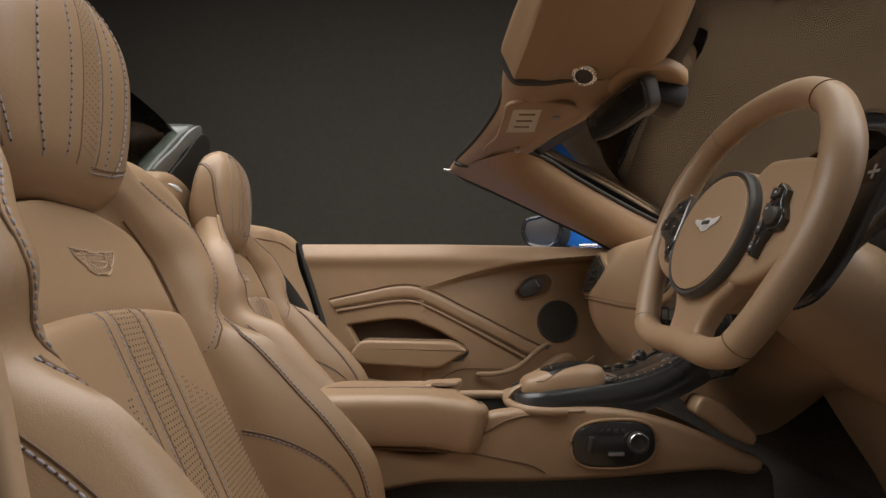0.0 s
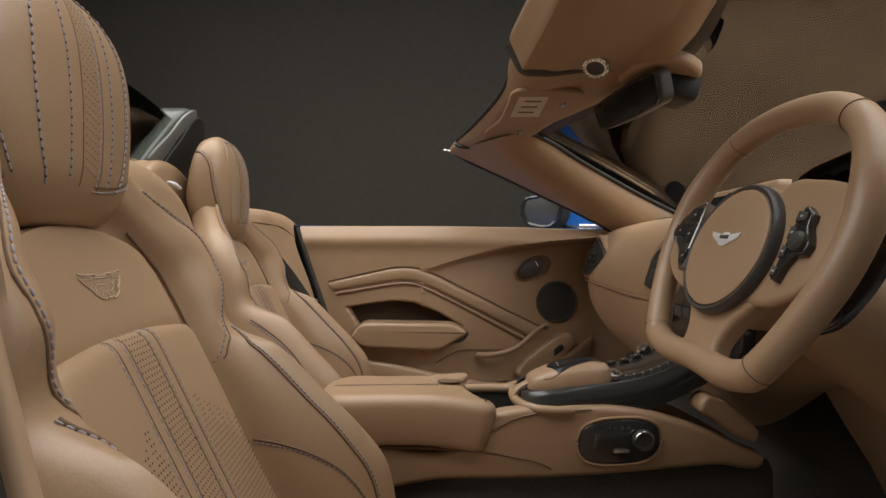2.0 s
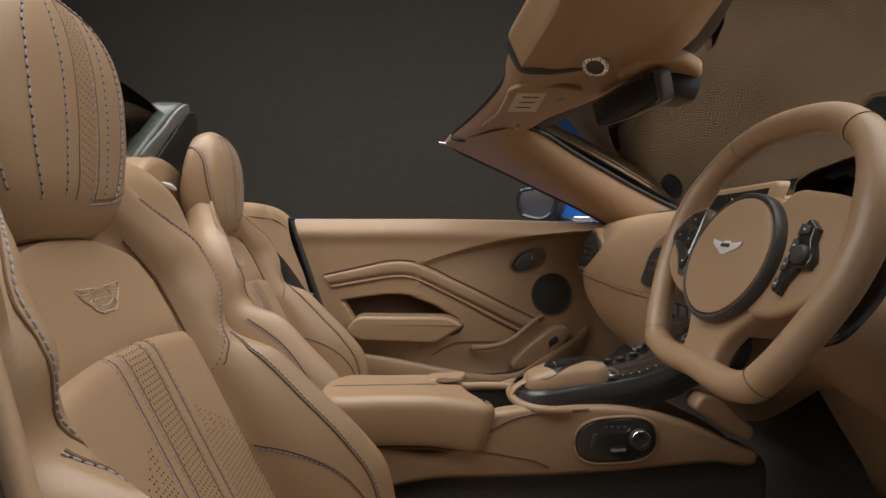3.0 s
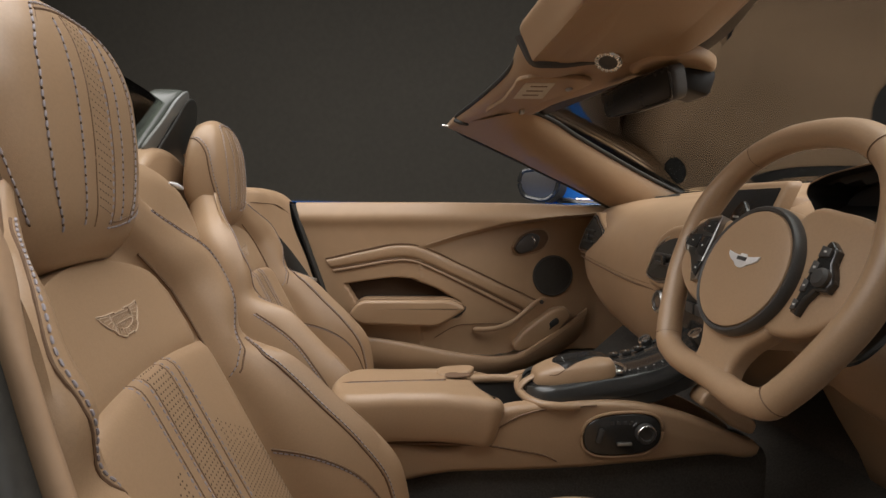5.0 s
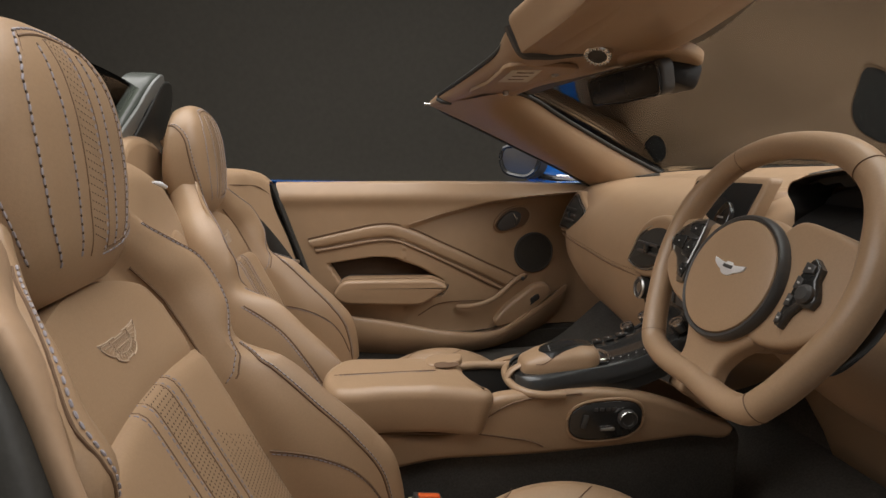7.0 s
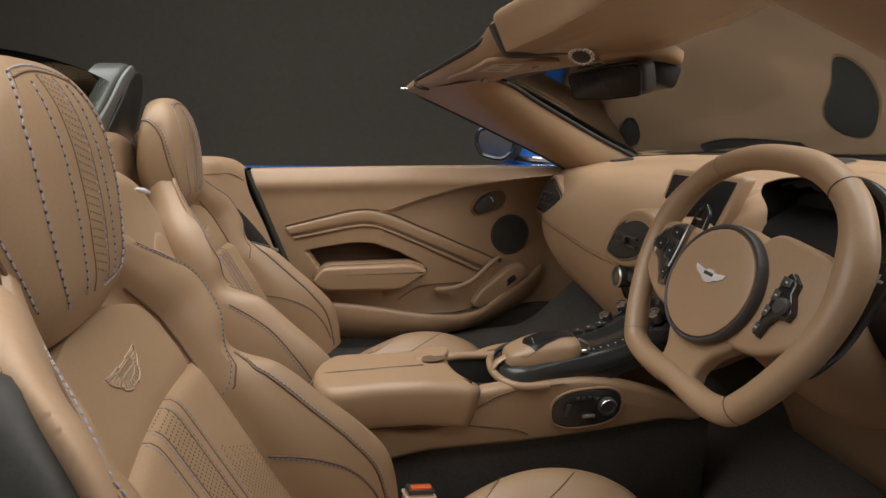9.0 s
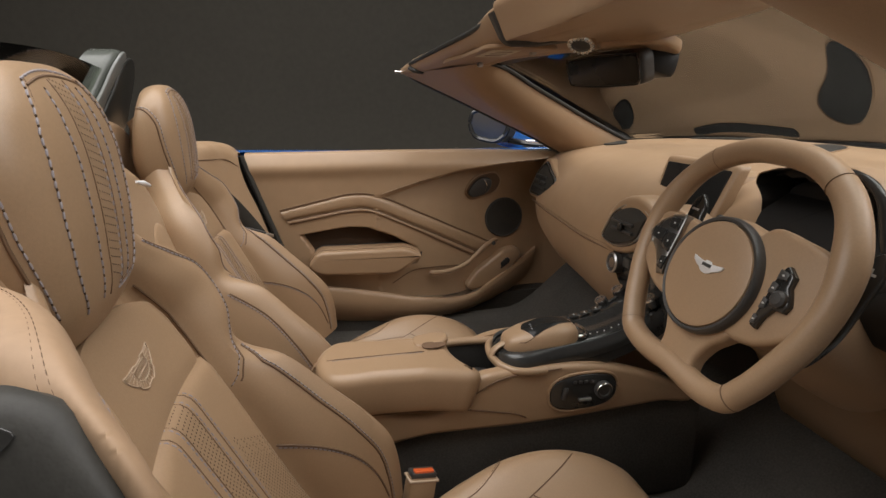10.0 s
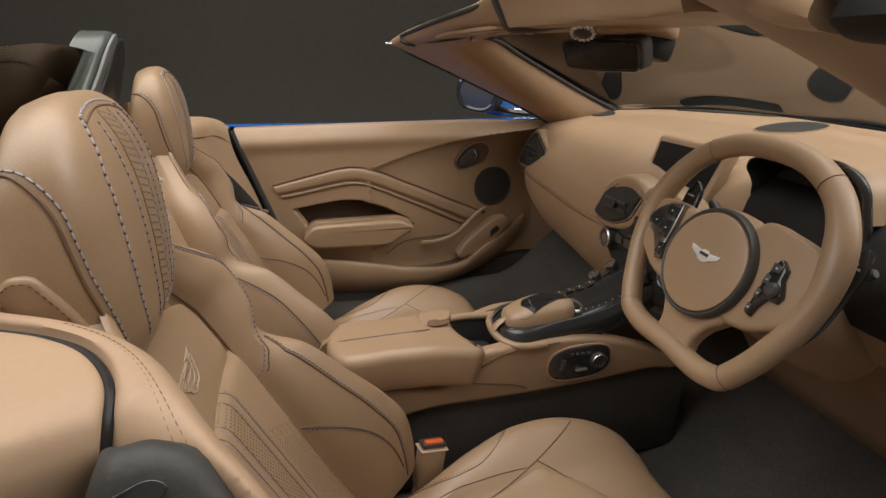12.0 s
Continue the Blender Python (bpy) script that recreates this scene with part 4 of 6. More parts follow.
def rear():
    wall = thing("rear_bulkhead", tuple(car(-0.45, 0, 0.3)), "tan leather bulkhead between the seats with a chrome release", "bulkhead")
    hump = spline([(-0.22, 0.55), (-0.215, 0.80), (-0.19, 0.895), (-0.12, 0.948), (0.0, 0.962), (0.075, 0.948), (0.135, 0.918), (0.165, 0.87), (0.17, 0.75), (0.17, 0.55)], 60, True)
    part("centre_hump", slab(hump, lambda a, b, w: car(-0.60 + w + (0.93 - b) * 0.22, a, b), 0.21, 0.045, 6), TAN, wall)
    arch = spline([(0.02, 0.55), (0.025, 0.78), (0.05, 0.825), (0.09, 0.838), (0.125, 0.82), (0.135, 0.77), (0.14, 0.55)], 40, True)
    part("lower_panel", slab(arch, lambda a, b, w: car(-0.395 + w + (0.83 - b) * 0.25, a, b), 0.03, 0.012, 4), TAN, wall)
    part("release", tube([car(-0.358, -0.038, 0.923), car(-0.351, -0.028, 0.919), car(-0.346, -0.017, 0.914)], [0.002, 0.0045, 0.003], 10), SILVER, wall, "chrome release catch")
    part("deck", thick([[car(f, l, 0.90) for l in np.linspace(-0.74, 0.74, 20)] for f in np.linspace(-1.4, -0.60, 10)], (0, 0, -0.03)), TAN, wall, "tan leather rear deck")
    part("back_wall", thick([[car(f, l, z) for l in np.linspace(-0.70, 0.70, 20)] for f, z in ((-0.60, 0.90), (-0.56, 0.7), (-0.48, 0.25))], tuple(-0.03 * FWD)), TAN, wall)
    for side in (1, -1):
        o = spline([(0.12, 0.70), (0.12, 0.935), (0.14, 0.960), (0.40, 0.962), (0.44, 0.93), (0.45, 0.70)], 40, True)
        part("plinth", slab(o, lambda a, b, w: car(-0.575 + w, side * (a + 0.018), b), 0.11, 0.018, 4), TAN, wall)
        hoop = thing("roll_hoop", tuple(car(-0.52, side * 0.33, 0.97)), "gloss black rollover hoop fairing behind the seat", "roll hoop", "roll hoops")
        o = spline([(0.180, 0.945), (0.196, 0.985), (0.248, 1.06), (0.298, 1.116), (0.338, 1.134), (0.400, 1.126), (0.440, 1.09), (0.458, 1.03), (0.465, 0.965)], 50, True)
        part("fairing", slab(o, lambda a, b, w: car(-0.562 + w + (b - 0.97) * 0.35, side * (a + 0.018), b), 0.06, 0.020, 6), HOOPGREY, hoop)
        o2 = spline([(0.198, 0.994), (0.252, 1.06), (0.300, 1.114), (0.338, 1.130), (0.352, 1.122), (0.302, 1.06), (0.248, 0.994)], 40, True)
        part("front_strip", slab(inset(o2, 0.001), lambda a, b, w: car(-0.501 + w + (b - 0.97) * 0.35, side * (a + 0.018), b), 0.006, 0.003), STRIP, hoop, "pale grey edge strip")
        o3 = spline([(0.262, 0.978), (0.308, 1.056), (0.352, 1.116), (0.398, 1.118), (0.436, 1.086), (0.452, 1.03), (0.458, 0.978), (0.36, 0.970)], 44, True)
        part("front_face", slab(o3, lambda a, b, w: car(-0.503 + w + (b - 0.97) * 0.35, side * (a + 0.018), b), 0.011, 0.006, 4), HOOPBLACK, hoop, "gloss black front face")
        dome = []
        for k in np.linspace(0.02, 1.0, 14):
            rr, hh = math.sin(k * math.pi / 2), math.cos(k * math.pi / 2)
            dome.append([tuple(np.array(car(-0.70, side * 0.29, 0.93)) + np.array([0.20 * rr * math.cos(q), 0.15 * rr * math.sin(q), 0.175 * hh])) for q in np.linspace(0, 2 * math.pi, 32, endpoint=False)])
        single("tonneau_fairing", sheet(dome, False, True, True), TAN, "tan leather fairing dome on the rear deck behind the hoop", "fairing", group="tonneau fairings")
    pane = [[car(-0.520 + 0.35 * (z - 0.97), l, z - 0.018 * (l / 0.30) ** 2) for l in np.linspace(-0.30, 0.30, 20)] for z in np.linspace(0.945, 1.112, 8)]
    g = single("wind_deflector", thick(pane, tuple(-0.004 * FWD)), GREEN_GLASS, "green tinted glass wind deflector between the hoops", "wind deflector")
    g.visible_shadow = False


rear()

# ---- steering wheel ----
RAKE = math.atan(0.41)
HUB = np.array([0.26, 0.645, 0.69])
AHEAD = np.array([math.cos(radians(2.5)), math.sin(radians(2.5)), 0])
TO_DRIVER = -math.cos(RAKE) * AHEAD + np.array([0, 0, math.sin(RAKE)])
WHEEL_UP = math.sin(RAKE) * AHEAD + np.array([0, 0, math.cos(RAKE)])
ROLL = radians(2.5)
ACROSS = np.array([-math.sin(radians(2.5)), math.cos(radians(2.5)), 0])


def on_wheel(u, v, w=0.0):
    u = u * 0.945 if u > 0.09 else u * (1 - 0.055 * max(u, 0) / 0.09)
    a = u * math.cos(ROLL) + (v - 0.15) * math.sin(ROLL)
    b = 0.15 + (v - 0.15) * math.cos(ROLL) - u * math.sin(ROLL)
    return tuple(HUB - a * ACROSS + b * WHEEL_UP + w * TO_DRIVER)


def build_wheel():
    wheel = thing("steering_wheel", on_wheel(0, 0.15, -0.05), "tan leather flat-bottomed steering wheel with black switch pods", "steering wheel")
    half = [(0, 0.313), (0.068, 0.304), (0.119, 0.277), (0.154, 0.230), (0.168, 0.180), (0.165, 0.130), (0.148, 0.082), (0.124, 0.036), (0.107, 0.015), (0.088, 0.009)]
    loop = half + [(0.0, 0.008)] + [(-u, v) for u, v in half[:0:-1]]
    path = spline(loop, 150, True)
    rad = [0.0165 + 0.0022 * math.exp(-((abs(u) - 0.160) / 0.03) ** 2 - ((v - 0.215) / 0.04) ** 2) for u, v in path]
    rim = part("rim", tube([on_wheel(u, v, -0.0165) for u, v in path], rad, 22, True, up=tuple(TO_DRIVER)), TAN, wheel)
    for u, v in ((0.098, 0.288), (-0.098, 0.288), (0.118, 0.024), (-0.118, 0.024)):
        k = min(range(len(path)), key=lambda i: (path[i][0] - u) ** 2 + (path[i][1] - v) ** 2)
        t = path[(k + 1) % 150] - path[k - 1]
        t = t / np.linalg.norm(t)
        nrm = np.array([-t[1], t[0]])
        c = path[k]
        ring = [on_wheel(c[0] + nrm[0] * 0.0170 * math.cos(q), c[1] + nrm[1] * 0.0170 * math.cos(q), -0.0165 + 0.0170 * math.sin(q)) for q in np.linspace(0, 2 * math.pi, 24, endpoint=False)]
        part("rim_seam", tube(ring, 0.0007 if u > 0 else 0.0003, 5, True), SEAM, rim)
    inner = [on_wheel(u * 0.92, 0.155 + (v - 0.155) * 0.915, -0.012) for u, v in path]
    part("rim_stitching", stitches(inner[60:90], 0.004, 0.002, 0.0007), SEAM, rim, kind="stuff")

    # hub barrel, spokes
    c = on_wheel(-0.002, 0.138, 0)
    part("hub_shell", lathe([(0.060, -0.115), (0.068, -0.09), (0.080, -0.05), (0.0825, -0.024), (0.0815, -0.012), (0.079, -0.006)], c, tuple(TO_DRIVER), 48), TAN, wheel)
    part("hub_ring", lathe([(0.0795, -0.016), (0.0800, -0.004), (0.0786, 0.002), (0.0765, 0.0040), (0.0730, 0.0030), (0.0722, -0.004)], c, tuple(TO_DRIVER), 96), SATIN, wheel, "satin black trim ring")
    part("airbag_cover", lathe([(0.0724, -0.01), (0.0724, 0.001), (0.0710, 0.0040), (0.066, 0.0052), (0.04, 0.0070), (0.002, 0.0076)], c, tuple(TO_DRIVER), 64), TAN, wheel)
    half_wing = [(0.006, 0.0095), (0.008, 0.0065), (0.020, 0.0075), (0.036, 0.0098), (0.034, 0.004), (0.025, -0.001), (0.015, -0.004), (0.0105, -0.0075), (0.004, -0.0095)]
    badge = half_wing + [(-a, b) for a, b in half_wing[::-1]]
    bd = part("badge", slab(badge, lambda a, b, w: on_wheel(a * 0.80, 0.146 + b * 0.9, 0.0068 + w), 0.0022, 0.0006), SILVER, wheel, "chrome winged badge shape")
    part("badge_bar", slab([(-0.0095, -0.0028), (0.0095, -0.0028), (0.0095, 0.0028), (-0.0095, 0.0028)], lambda a, b, w: on_wheel(a * 0.85, 0.1485 + b * 0.8, 0.0088 + w), 0.0012, 0.0004), SATIN, bd)
    for sx in (-1, 1):
        arm = spline([(0.060, 0.082), (0.095, 0.084), (0.128, 0.098), (0.160, 0.126), (0.172, 0.150), (0.168, 0.186), (0.140, 0.196), (0.10, 0.198), (0.066, 0.190)], 48, True)
        if sx > 0:
            arm = spline([(0.060, 0.082), (0.095, 0.084), (0.128, 0.098), (0.160, 0.126), (0.172, 0.150), (0.172, 0.186), (0.158, 0.206), (0.130, 0.216), (0.09, 0.222), (0.05, 0.222), (0.030, 0.200)], 60, True)
        part("side_spoke", slab(arm, lambda a, b, w: on_wheel(sx * a, b, -0.030 + w), 0.022, 0.008, 4), TAN, wheel)
        pod = [(0.150, 0.158), (0.136, 0.178), (0.116, 0.192), (0.090, 0.198), (0.0885, 0.165), (0.090, 0.130), (0.084, 0.108), (0.098, 0.104), (0.108, 0.118), (0.122, 0.134), (0.138, 0.142)]
        if sx > 0:
            pod = [(0.106, 0.186), (0.110, 0.188), (0.123, 0.179), (0.124, 0.166), (0.131, 0.156), (0.135, 0.148), (0.132, 0.138), (0.117, 0.136), (0.110, 0.124), (0.107, 0.108), (0.098, 0.110), (0.099, 0.135), (0.100, 0.165)]
        sp = part("switch_pod", slab(pod, lambda a, b, w: on_wheel(sx * a, b, -0.012 + w), 0.012, 0.003), GLOSS if sx > 0 else SMOKE, wheel, "black switch pod" if sx > 0 else "smoked chrome switch pod")
        for (x0, y0, x1, y1) in ((0.104, 0.170, 0.118, 0.182), (0.1015, 0.152, 0.111, 0.166), (0.1005, 0.132, 0.108, 0.146), (0.0995, 0.112, 0.106, 0.124)) if sx > 0 else ((0.093, 0.172, 0.117, 0.190), (0.092, 0.139, 0.111, 0.168), (0.088, 0.112, 0.100, 0.133), (0.115, 0.148, 0.143, 0.168)):
            part("button", slab([(x0, y0), (x1, y0 + 0.002), (x1, y1 - 0.002), (x0, y1)], lambda a, b, w: on_wheel(sx * a, b, 0.0 + w), 0.0022, 0.0008), SATIN if sx > 0 else GLOSS, sp)
            cx, cy = (x0 + x1) / 2, (y0 + y1) / 2
            part("symbol", slab([(cx - 0.0018, cy - 0.0010), (cx + 0.0018, cy - 0.0010), (cx + 0.0018, cy + 0.0010), (cx - 0.0018, cy + 0.0010)], lambda a, b, w: on_wheel(sx * a, b, 0.0018 + w), 0.0005, 0.0001), WHITE, sp, "small pale symbol")
        if sx > 0:
            part("thumb_roller", lathe([(0.010, -0.002), (0.010, 0.004), (0.007, 0.007), (0.002, 0.0075)], on_wheel(0.121, 0.150, 0.0), tuple(TO_DRIVER), 20), SATIN, sp)
        if sx < 0:
            part("pod_edge", tube([on_wheel(sx * a, b, 0.0003) for a, b in list(inset(pod, 0.0006)[[10, 0, 1, 2, 3]])], 0.0012, 6), STEEL, sp, "thin chrome edge")
        near = 0.0 if sx > 0 else 0.014
        pad = spline([(0.106 - near, 0.075), (0.138 - near, 0.085), (0.160 - near, 0.12), (0.170 - near, 0.18), (0.171 - near, 0.222), (0.162 - near, 0.238), (0.147 - near, 0.228), (0.138 - near, 0.18), (0.120 - near, 0.12)], 50, True)
        pp = part("shift_paddle", slab(pad, lambda a, b, w: on_wheel(sx * a, b, -0.057 + w), 0.007, 0.003), GLOSS, wheel, "gloss black shift paddle")
        cu, cv = 0.159 - near, 0.212
        bars = [[(cu - 0.007, cv - 0.0015), (cu + 0.007, cv - 0.0015), (cu + 0.007, cv + 0.0015), (cu - 0.007, cv + 0.0015)]]
        if sx > 0:
            bars.append([(cu - 0.0015, cv - 0.007), (cu + 0.0015, cv - 0.007), (cu + 0.0015, cv + 0.007), (cu - 0.0015, cv + 0.007)])
        part("mark", joined(*[slab(q, lambda a, b, w: on_wheel(sx * a, b, -0.0502 + w), 0.0006, 0.0001) for q in bars]), WHITE, pp, "pale shift mark")
    low = [(-0.040, 0.006), (-0.036, 0.03), (-0.046, 0.055), (-0.070, 0.085), (-0.05, 0.10), (0.0, 0.10), (0.05, 0.10), (0.070, 0.085), (0.046, 0.055), (0.036, 0.03), (0.040, 0.006)]
    part("lower_spoke", slab(spline(low, 60, True), lambda a, b, w: on_wheel(a, b, -0.030 + w), 0.020, 0.008, 4), TAN, wheel)

    column = thing("steering_column", on_wheel(0, 0.12, -0.2), "tan leather steering column shroud with black stalks", "steering column")
    rings = []
    for w, rx, ry, dv in ((-0.100, 0.064, 0.062, 0.135), (-0.14, 0.078, 0.068, 0.128), (-0.19, 0.088, 0.074, 0.120), (-0.25, 0.094, 0.080, 0.112), (-0.30, 0.096, 0.082, 0.106)):
        rings.append([on_wheel(rx * math.cos(q), dv + ry * math.sin(q), w) for q in np.linspace(0, 2 * math.pi, 20, endpoint=False)])
    part("shroud", loft(rings, 40, 20), TAN, column)
    for sx in (-1, 1):
        st = spline([on_wheel(sx * 0.06, 0.165, -0.12), on_wheel(sx * 0.10, 0.185, -0.11), on_wheel(sx * 0.15, 0.215, -0.10)], 16)
        part("stalk", tube(st, [0.006] * 8 + [0.008] * 7 + [0.005], 12), SATIN, column, "black column stalk")
    part("stalk_band", tube([on_wheel(-0.098, 0.184, -0.110), on_wheel(-0.106, 0.188, -0.109)], 0.0088, 12), CHROME, column)


build_wheel()

# ---- dashboard ----
DASH = [
    (1.80, [(0.62, 0.52), (0.54, 0.60), (0.500, 0.66), (0.490, 0.72), (0.495, 0.79), (0.520, 0.838), (0.56, 0.862), (0.61, 0.875), (0.66, 0.885)]),
    (1.74, [(0.60, 0.51), (0.51, 0.59), (0.466, 0.65), (0.456, 0.72), (0.482, 0.79), (0.506, 0.850), (0.56, 0.874), (0.62, 0.887), (0.685, 0.895)]),
    (1.64, [(0.60, 0.50), (0.49, 0.57), (0.448, 0.64), (0.438, 0.716), (0.466, 0.79), (0.500, 0.858), (0.57, 0.884), (0.66, 0.897), (0.735, 0.903)]),
    (1.45, [(0.60, 0.47), (0.50, 0.54), (0.452, 0.62), (0.428, 0.715), (0.438, 0.785), (0.495, 0.862), (0.60, 0.893), (0.73, 0.909), (0.85, 0.915)]),
    (1.25, [(0.60, 0.46), (0.50, 0.53), (0.450, 0.61), (0.424, 0.712), (0.430, 0.78), (0.480, 0.858), (0.60, 0.897), (0.75, 0.915), (0.905, 0.921)]),
    (1.08, [(0.60, 0.47), (0.52, 0.54), (0.475, 0.62), (0.438, 0.712), (0.432, 0.77), (0.470, 0.850), (0.60, 0.900), (0.76, 0.919), (0.915, 0.925)]),
    (0.86, [(0.66, 0.63), (0.62, 0.600), (0.565, 0.605), (0.500, 0.70), (0.485, 0.77), (0.505, 0.850), (0.60, 0.902), (0.76, 0.921), (0.915, 0.926)]),
    (0.64, [(0.66, 0.66), (0.62, 0.640), (0.580, 0.650), (0.525, 0.705), (0.490, 0.77), (0.510, 0.850), (0.60, 0.902), (0.75, 0.919), (0.895, 0.922)]),
    (0.42, [(0.66, 0.67), (0.62, 0.655), (0.580, 0.663), (0.525, 0.712), (0.485, 0.77), (0.515, 0.850), (0.60, 0.895), (0.72, 0.909), (0.82, 0.913)]),
    (0.26, [(0.66, 0.68), (0.62, 0.665), (0.580, 0.675), (0.520, 0.718), (0.485, 0.77), (0.520, 0.845), (0.58, 0.878), (0.65, 0.890), (0.71, 0.897)]),
    (0.18, [(0.66, 0.64), (0.60, 0.620), (0.545, 0.640), (0.505, 0.72), (0.505, 0.79), (0.530, 0.838), (0.57, 0.862), (0.62, 0.875), (0.66, 0.885)]),
]


def build_dash():
    global ON_DASH
    dash = thing("dashboard", (0.7, 0.97, 0.45), "tan leather dashboard with black air vents and speaker grilles", "dashboard")
    rings = [[(x, y, z) for x, z in row] + [(row[-1][0] + 0.03, y, row[-1][1] - 0.05), (0.72, y, 0.60)] for y, row in DASH]
    raw = loft(rings, 90, 120, closed=False)
    on_dash = Drape(raw)
    ON_DASH = on_dash
    skin = part("dash_skin", raw, TAN_DASH, dash, smooth=60)
    top_of = lambda a, b: float(on_dash.lay([(a, b, 0.92)], (0, 0, 1), 0.0)[0][2])
    crease = spline([(0.447, 1.745, 0.712), (0.434, 1.64, 0.712), (0.426, 1.45, 0.708), (0.424, 1.25, 0.704), (0.436, 1.12, 0.704)], 60)
    part("dash_seam", tube(crease, 0.0028, 6), SEAM, skin)
    part("seam_stitching", stitches(crease + np.array([-0.003, 0, 0.010]), 0.005, 0.003, 0.0007), SEAM, skin, kind="stuff")

    def vent(name, o, at, slats, lab):
        v = part(name, slab(spline(o, 40, True), at, 0.006, 0.003), GLOSS, dash, lab)
        part("bezel", tube([at(a, b, 0.006) for a, b in inset(spline(o, 40, True), 0.0035)], 0.0018, 6, True), STEEL, v, "thin polished bezel")
        part("duct", slab(inset(spline(o, 40, True), 0.010), lambda a, b, w: at(a, b, 0.0062 + w), 0.0015, 0.0005), RUBBER, v)
        c = np.mean(np.array(o), axis=0)
        wide = (max(p[0] for p in o) - min(p[0] for p in o)) * 0.22
        for k in range(slats):
            q = c[1] + (k - (slats - 1) / 2) * 0.017
            part("slat", slab([(c[0] - wide, q - 0.003), (c[0] + wide, q - 0.003), (c[0] + wide, q + 0.003), (c[0] - wide, q + 0.003)], lambda a, b, w: at(a, b, 0.0075 + w), 0.006, 0.001), SATIN, v)
        part("tab", slab([(c[0] - 0.006, c[1] - 0.009), (c[0] + 0.006, c[1] - 0.009), (c[0] + 0.006, c[1] + 0.009), (c[0] - 0.006, c[1] + 0.009)], lambda a, b, w: at(a, b, 0.013 + w), 0.005, 0.002), GLOSS, v)
        return v
    vent("side_vent", [(1.681, 0.843), (1.630, 0.822), (1.580, 0.793), (1.612, 0.760), (1.655, 0.727), (1.72, 0.729), (1.787, 0.734), (1.770, 0.768), (1.750, 0.797), (1.718, 0.824)],
         lambda a, b, w: (0.454 + (b - 0.73) * 0.16 - w, a, b), 3, "gloss black side air vent")
    part("side_surround", slab(inset(spline([(1.681, 0.843), (1.630, 0.822), (1.580, 0.793), (1.612, 0.760), (1.655, 0.727), (1.72, 0.729), (1.787, 0.734), (1.770, 0.768), (1.750, 0.797), (1.718, 0.824)], 40, True), -0.009), lambda a, b, w: (0.476 + (b - 0.73) * 0.16 - w, a, b), 0.024, 0.005, 4), TAN, dash)
    cv = [(1.160, 0.738), (1.142, 0.770), (1.120, 0.800), (1.088, 0.822), (1.013, 0.829), (0.990, 0.815), (1.005, 0.785), (1.022, 0.760), (1.066, 0.736), (1.130, 0.728)]
    for flip in (0, 1):
        o = [(1.975 - a, b) for a, b in cv] if flip else cv
        vent("centre_vent", o, lambda a, b, w: (lerp(a, [0.88, 1.15], [0.450, 0.428]) - 0.012 - w + 0.15 * max(b - 0.80, 0), a, b), 2, "gloss black centre air vent")
        surround = inset(spline(o, 40, True), -0.014)
        part("vent_surround", slab(surround, lambda a, b, w: (lerp(a, [0.88, 1.15], [0.450, 0.428]) + 0.03 - w, a, b), 0.046, 0.012, 4), TAN, dash)
    # top speakers and demister slot
    def cover(o, lift, way=(0, 0, 1)):
        o = np.array(o)
        c = o.mean(axis=0)
        rows = [on_dash.lay([(a, b, 0.92) for a, b in c + (o - c) * k], way, h) for k, h in ((1.0, -0.004), (1.0, lift * 0.7), (0.97, lift), (0.8, lift), (0.6, lift), (0.4, lift), (0.2, lift), (0.02, lift))]
        return sheet(rows, False, True, True)
    ell = [(0.808 + 0.59 * 0.068 * math.cos(q) + 0.81 * 0.042 * math.sin(q), 1.060 - 0.81 * 0.068 * math.cos(q) + 0.59 * 0.042 * math.sin(q)) for q in np.linspace(0, 2 * math.pi, 40, endpoint=False)]
    part("speaker_grille", cover(ell, 0.003), RUBBER, dash, "black oval speaker grille")
    part("grille_trim", tube([(a, b, top_of(a, b) + 0.001) for a, b in inset(ell, -0.004)], 0.0016, 6, True), TAN, dash)
    tw = [(0.657 + 0.034 * math.cos(q), 1.617 + 0.034 * math.sin(q)) for q in np.linspace(0, 2 * math.pi, 28, endpoint=False)]
    part("tweeter_grille", cover(tw, 0.004), RUBBER, dash, "black round tweeter grille")
    for slot in ([(0.800, 1.465), (0.826, 1.465), (0.890, 1.175), (0.864, 1.175)], [(0.864, 0.775), (0.890, 0.775), (0.826, 0.485), (0.800, 0.485)]):
        part("demister_slot", cover(rpoly(line(slot + slot[:1], 25)[:-1], 0.006, 3), 0.003), RUBBER, dash, "black demister slot")
    # deep black sheet laid over the driver-side dash face
    o = spline([(0.600, 0.74), (0.592, 0.905), (0.560, 0.910), (0.50, 0.902), (0.40, 0.888), (0.37, 0.80), (0.40, 0.745), (0.50, 0.735)], 50, True)
    mid = o.mean(axis=0)
    part("black_panel", sheet([on_dash.lay([(0.51, *(mid + (q - mid) * k)) for q in o], (-1, 0, 0), h) for k, h in ((1.0, -0.004), (1.0, 0.002), (0.97, 0.003), (0.7, 0.003), (0.4, 0.003), (0.02, 0.003))], False, True, True), DEEPBLACK, dash, "black driver-side panel")
    knee = [[(x + 0.02 * math.sin(3 * y), y, z) for y in np.linspace(0.22, 0.93, 24)] for x, z in ((0.600, 0.66), (0.606, 0.62), (0.622, 0.575), (0.655, 0.52), (0.70, 0.45), (0.725, 0.40))]
    part("knee_panel", thick(knee, (0.012, 0, -0.004)), TAN, dash, smooth=60)
    lip = [(0.84, 1.40), (0.90, 1.18), (0.905, 1.0), (0.895, 0.82)]
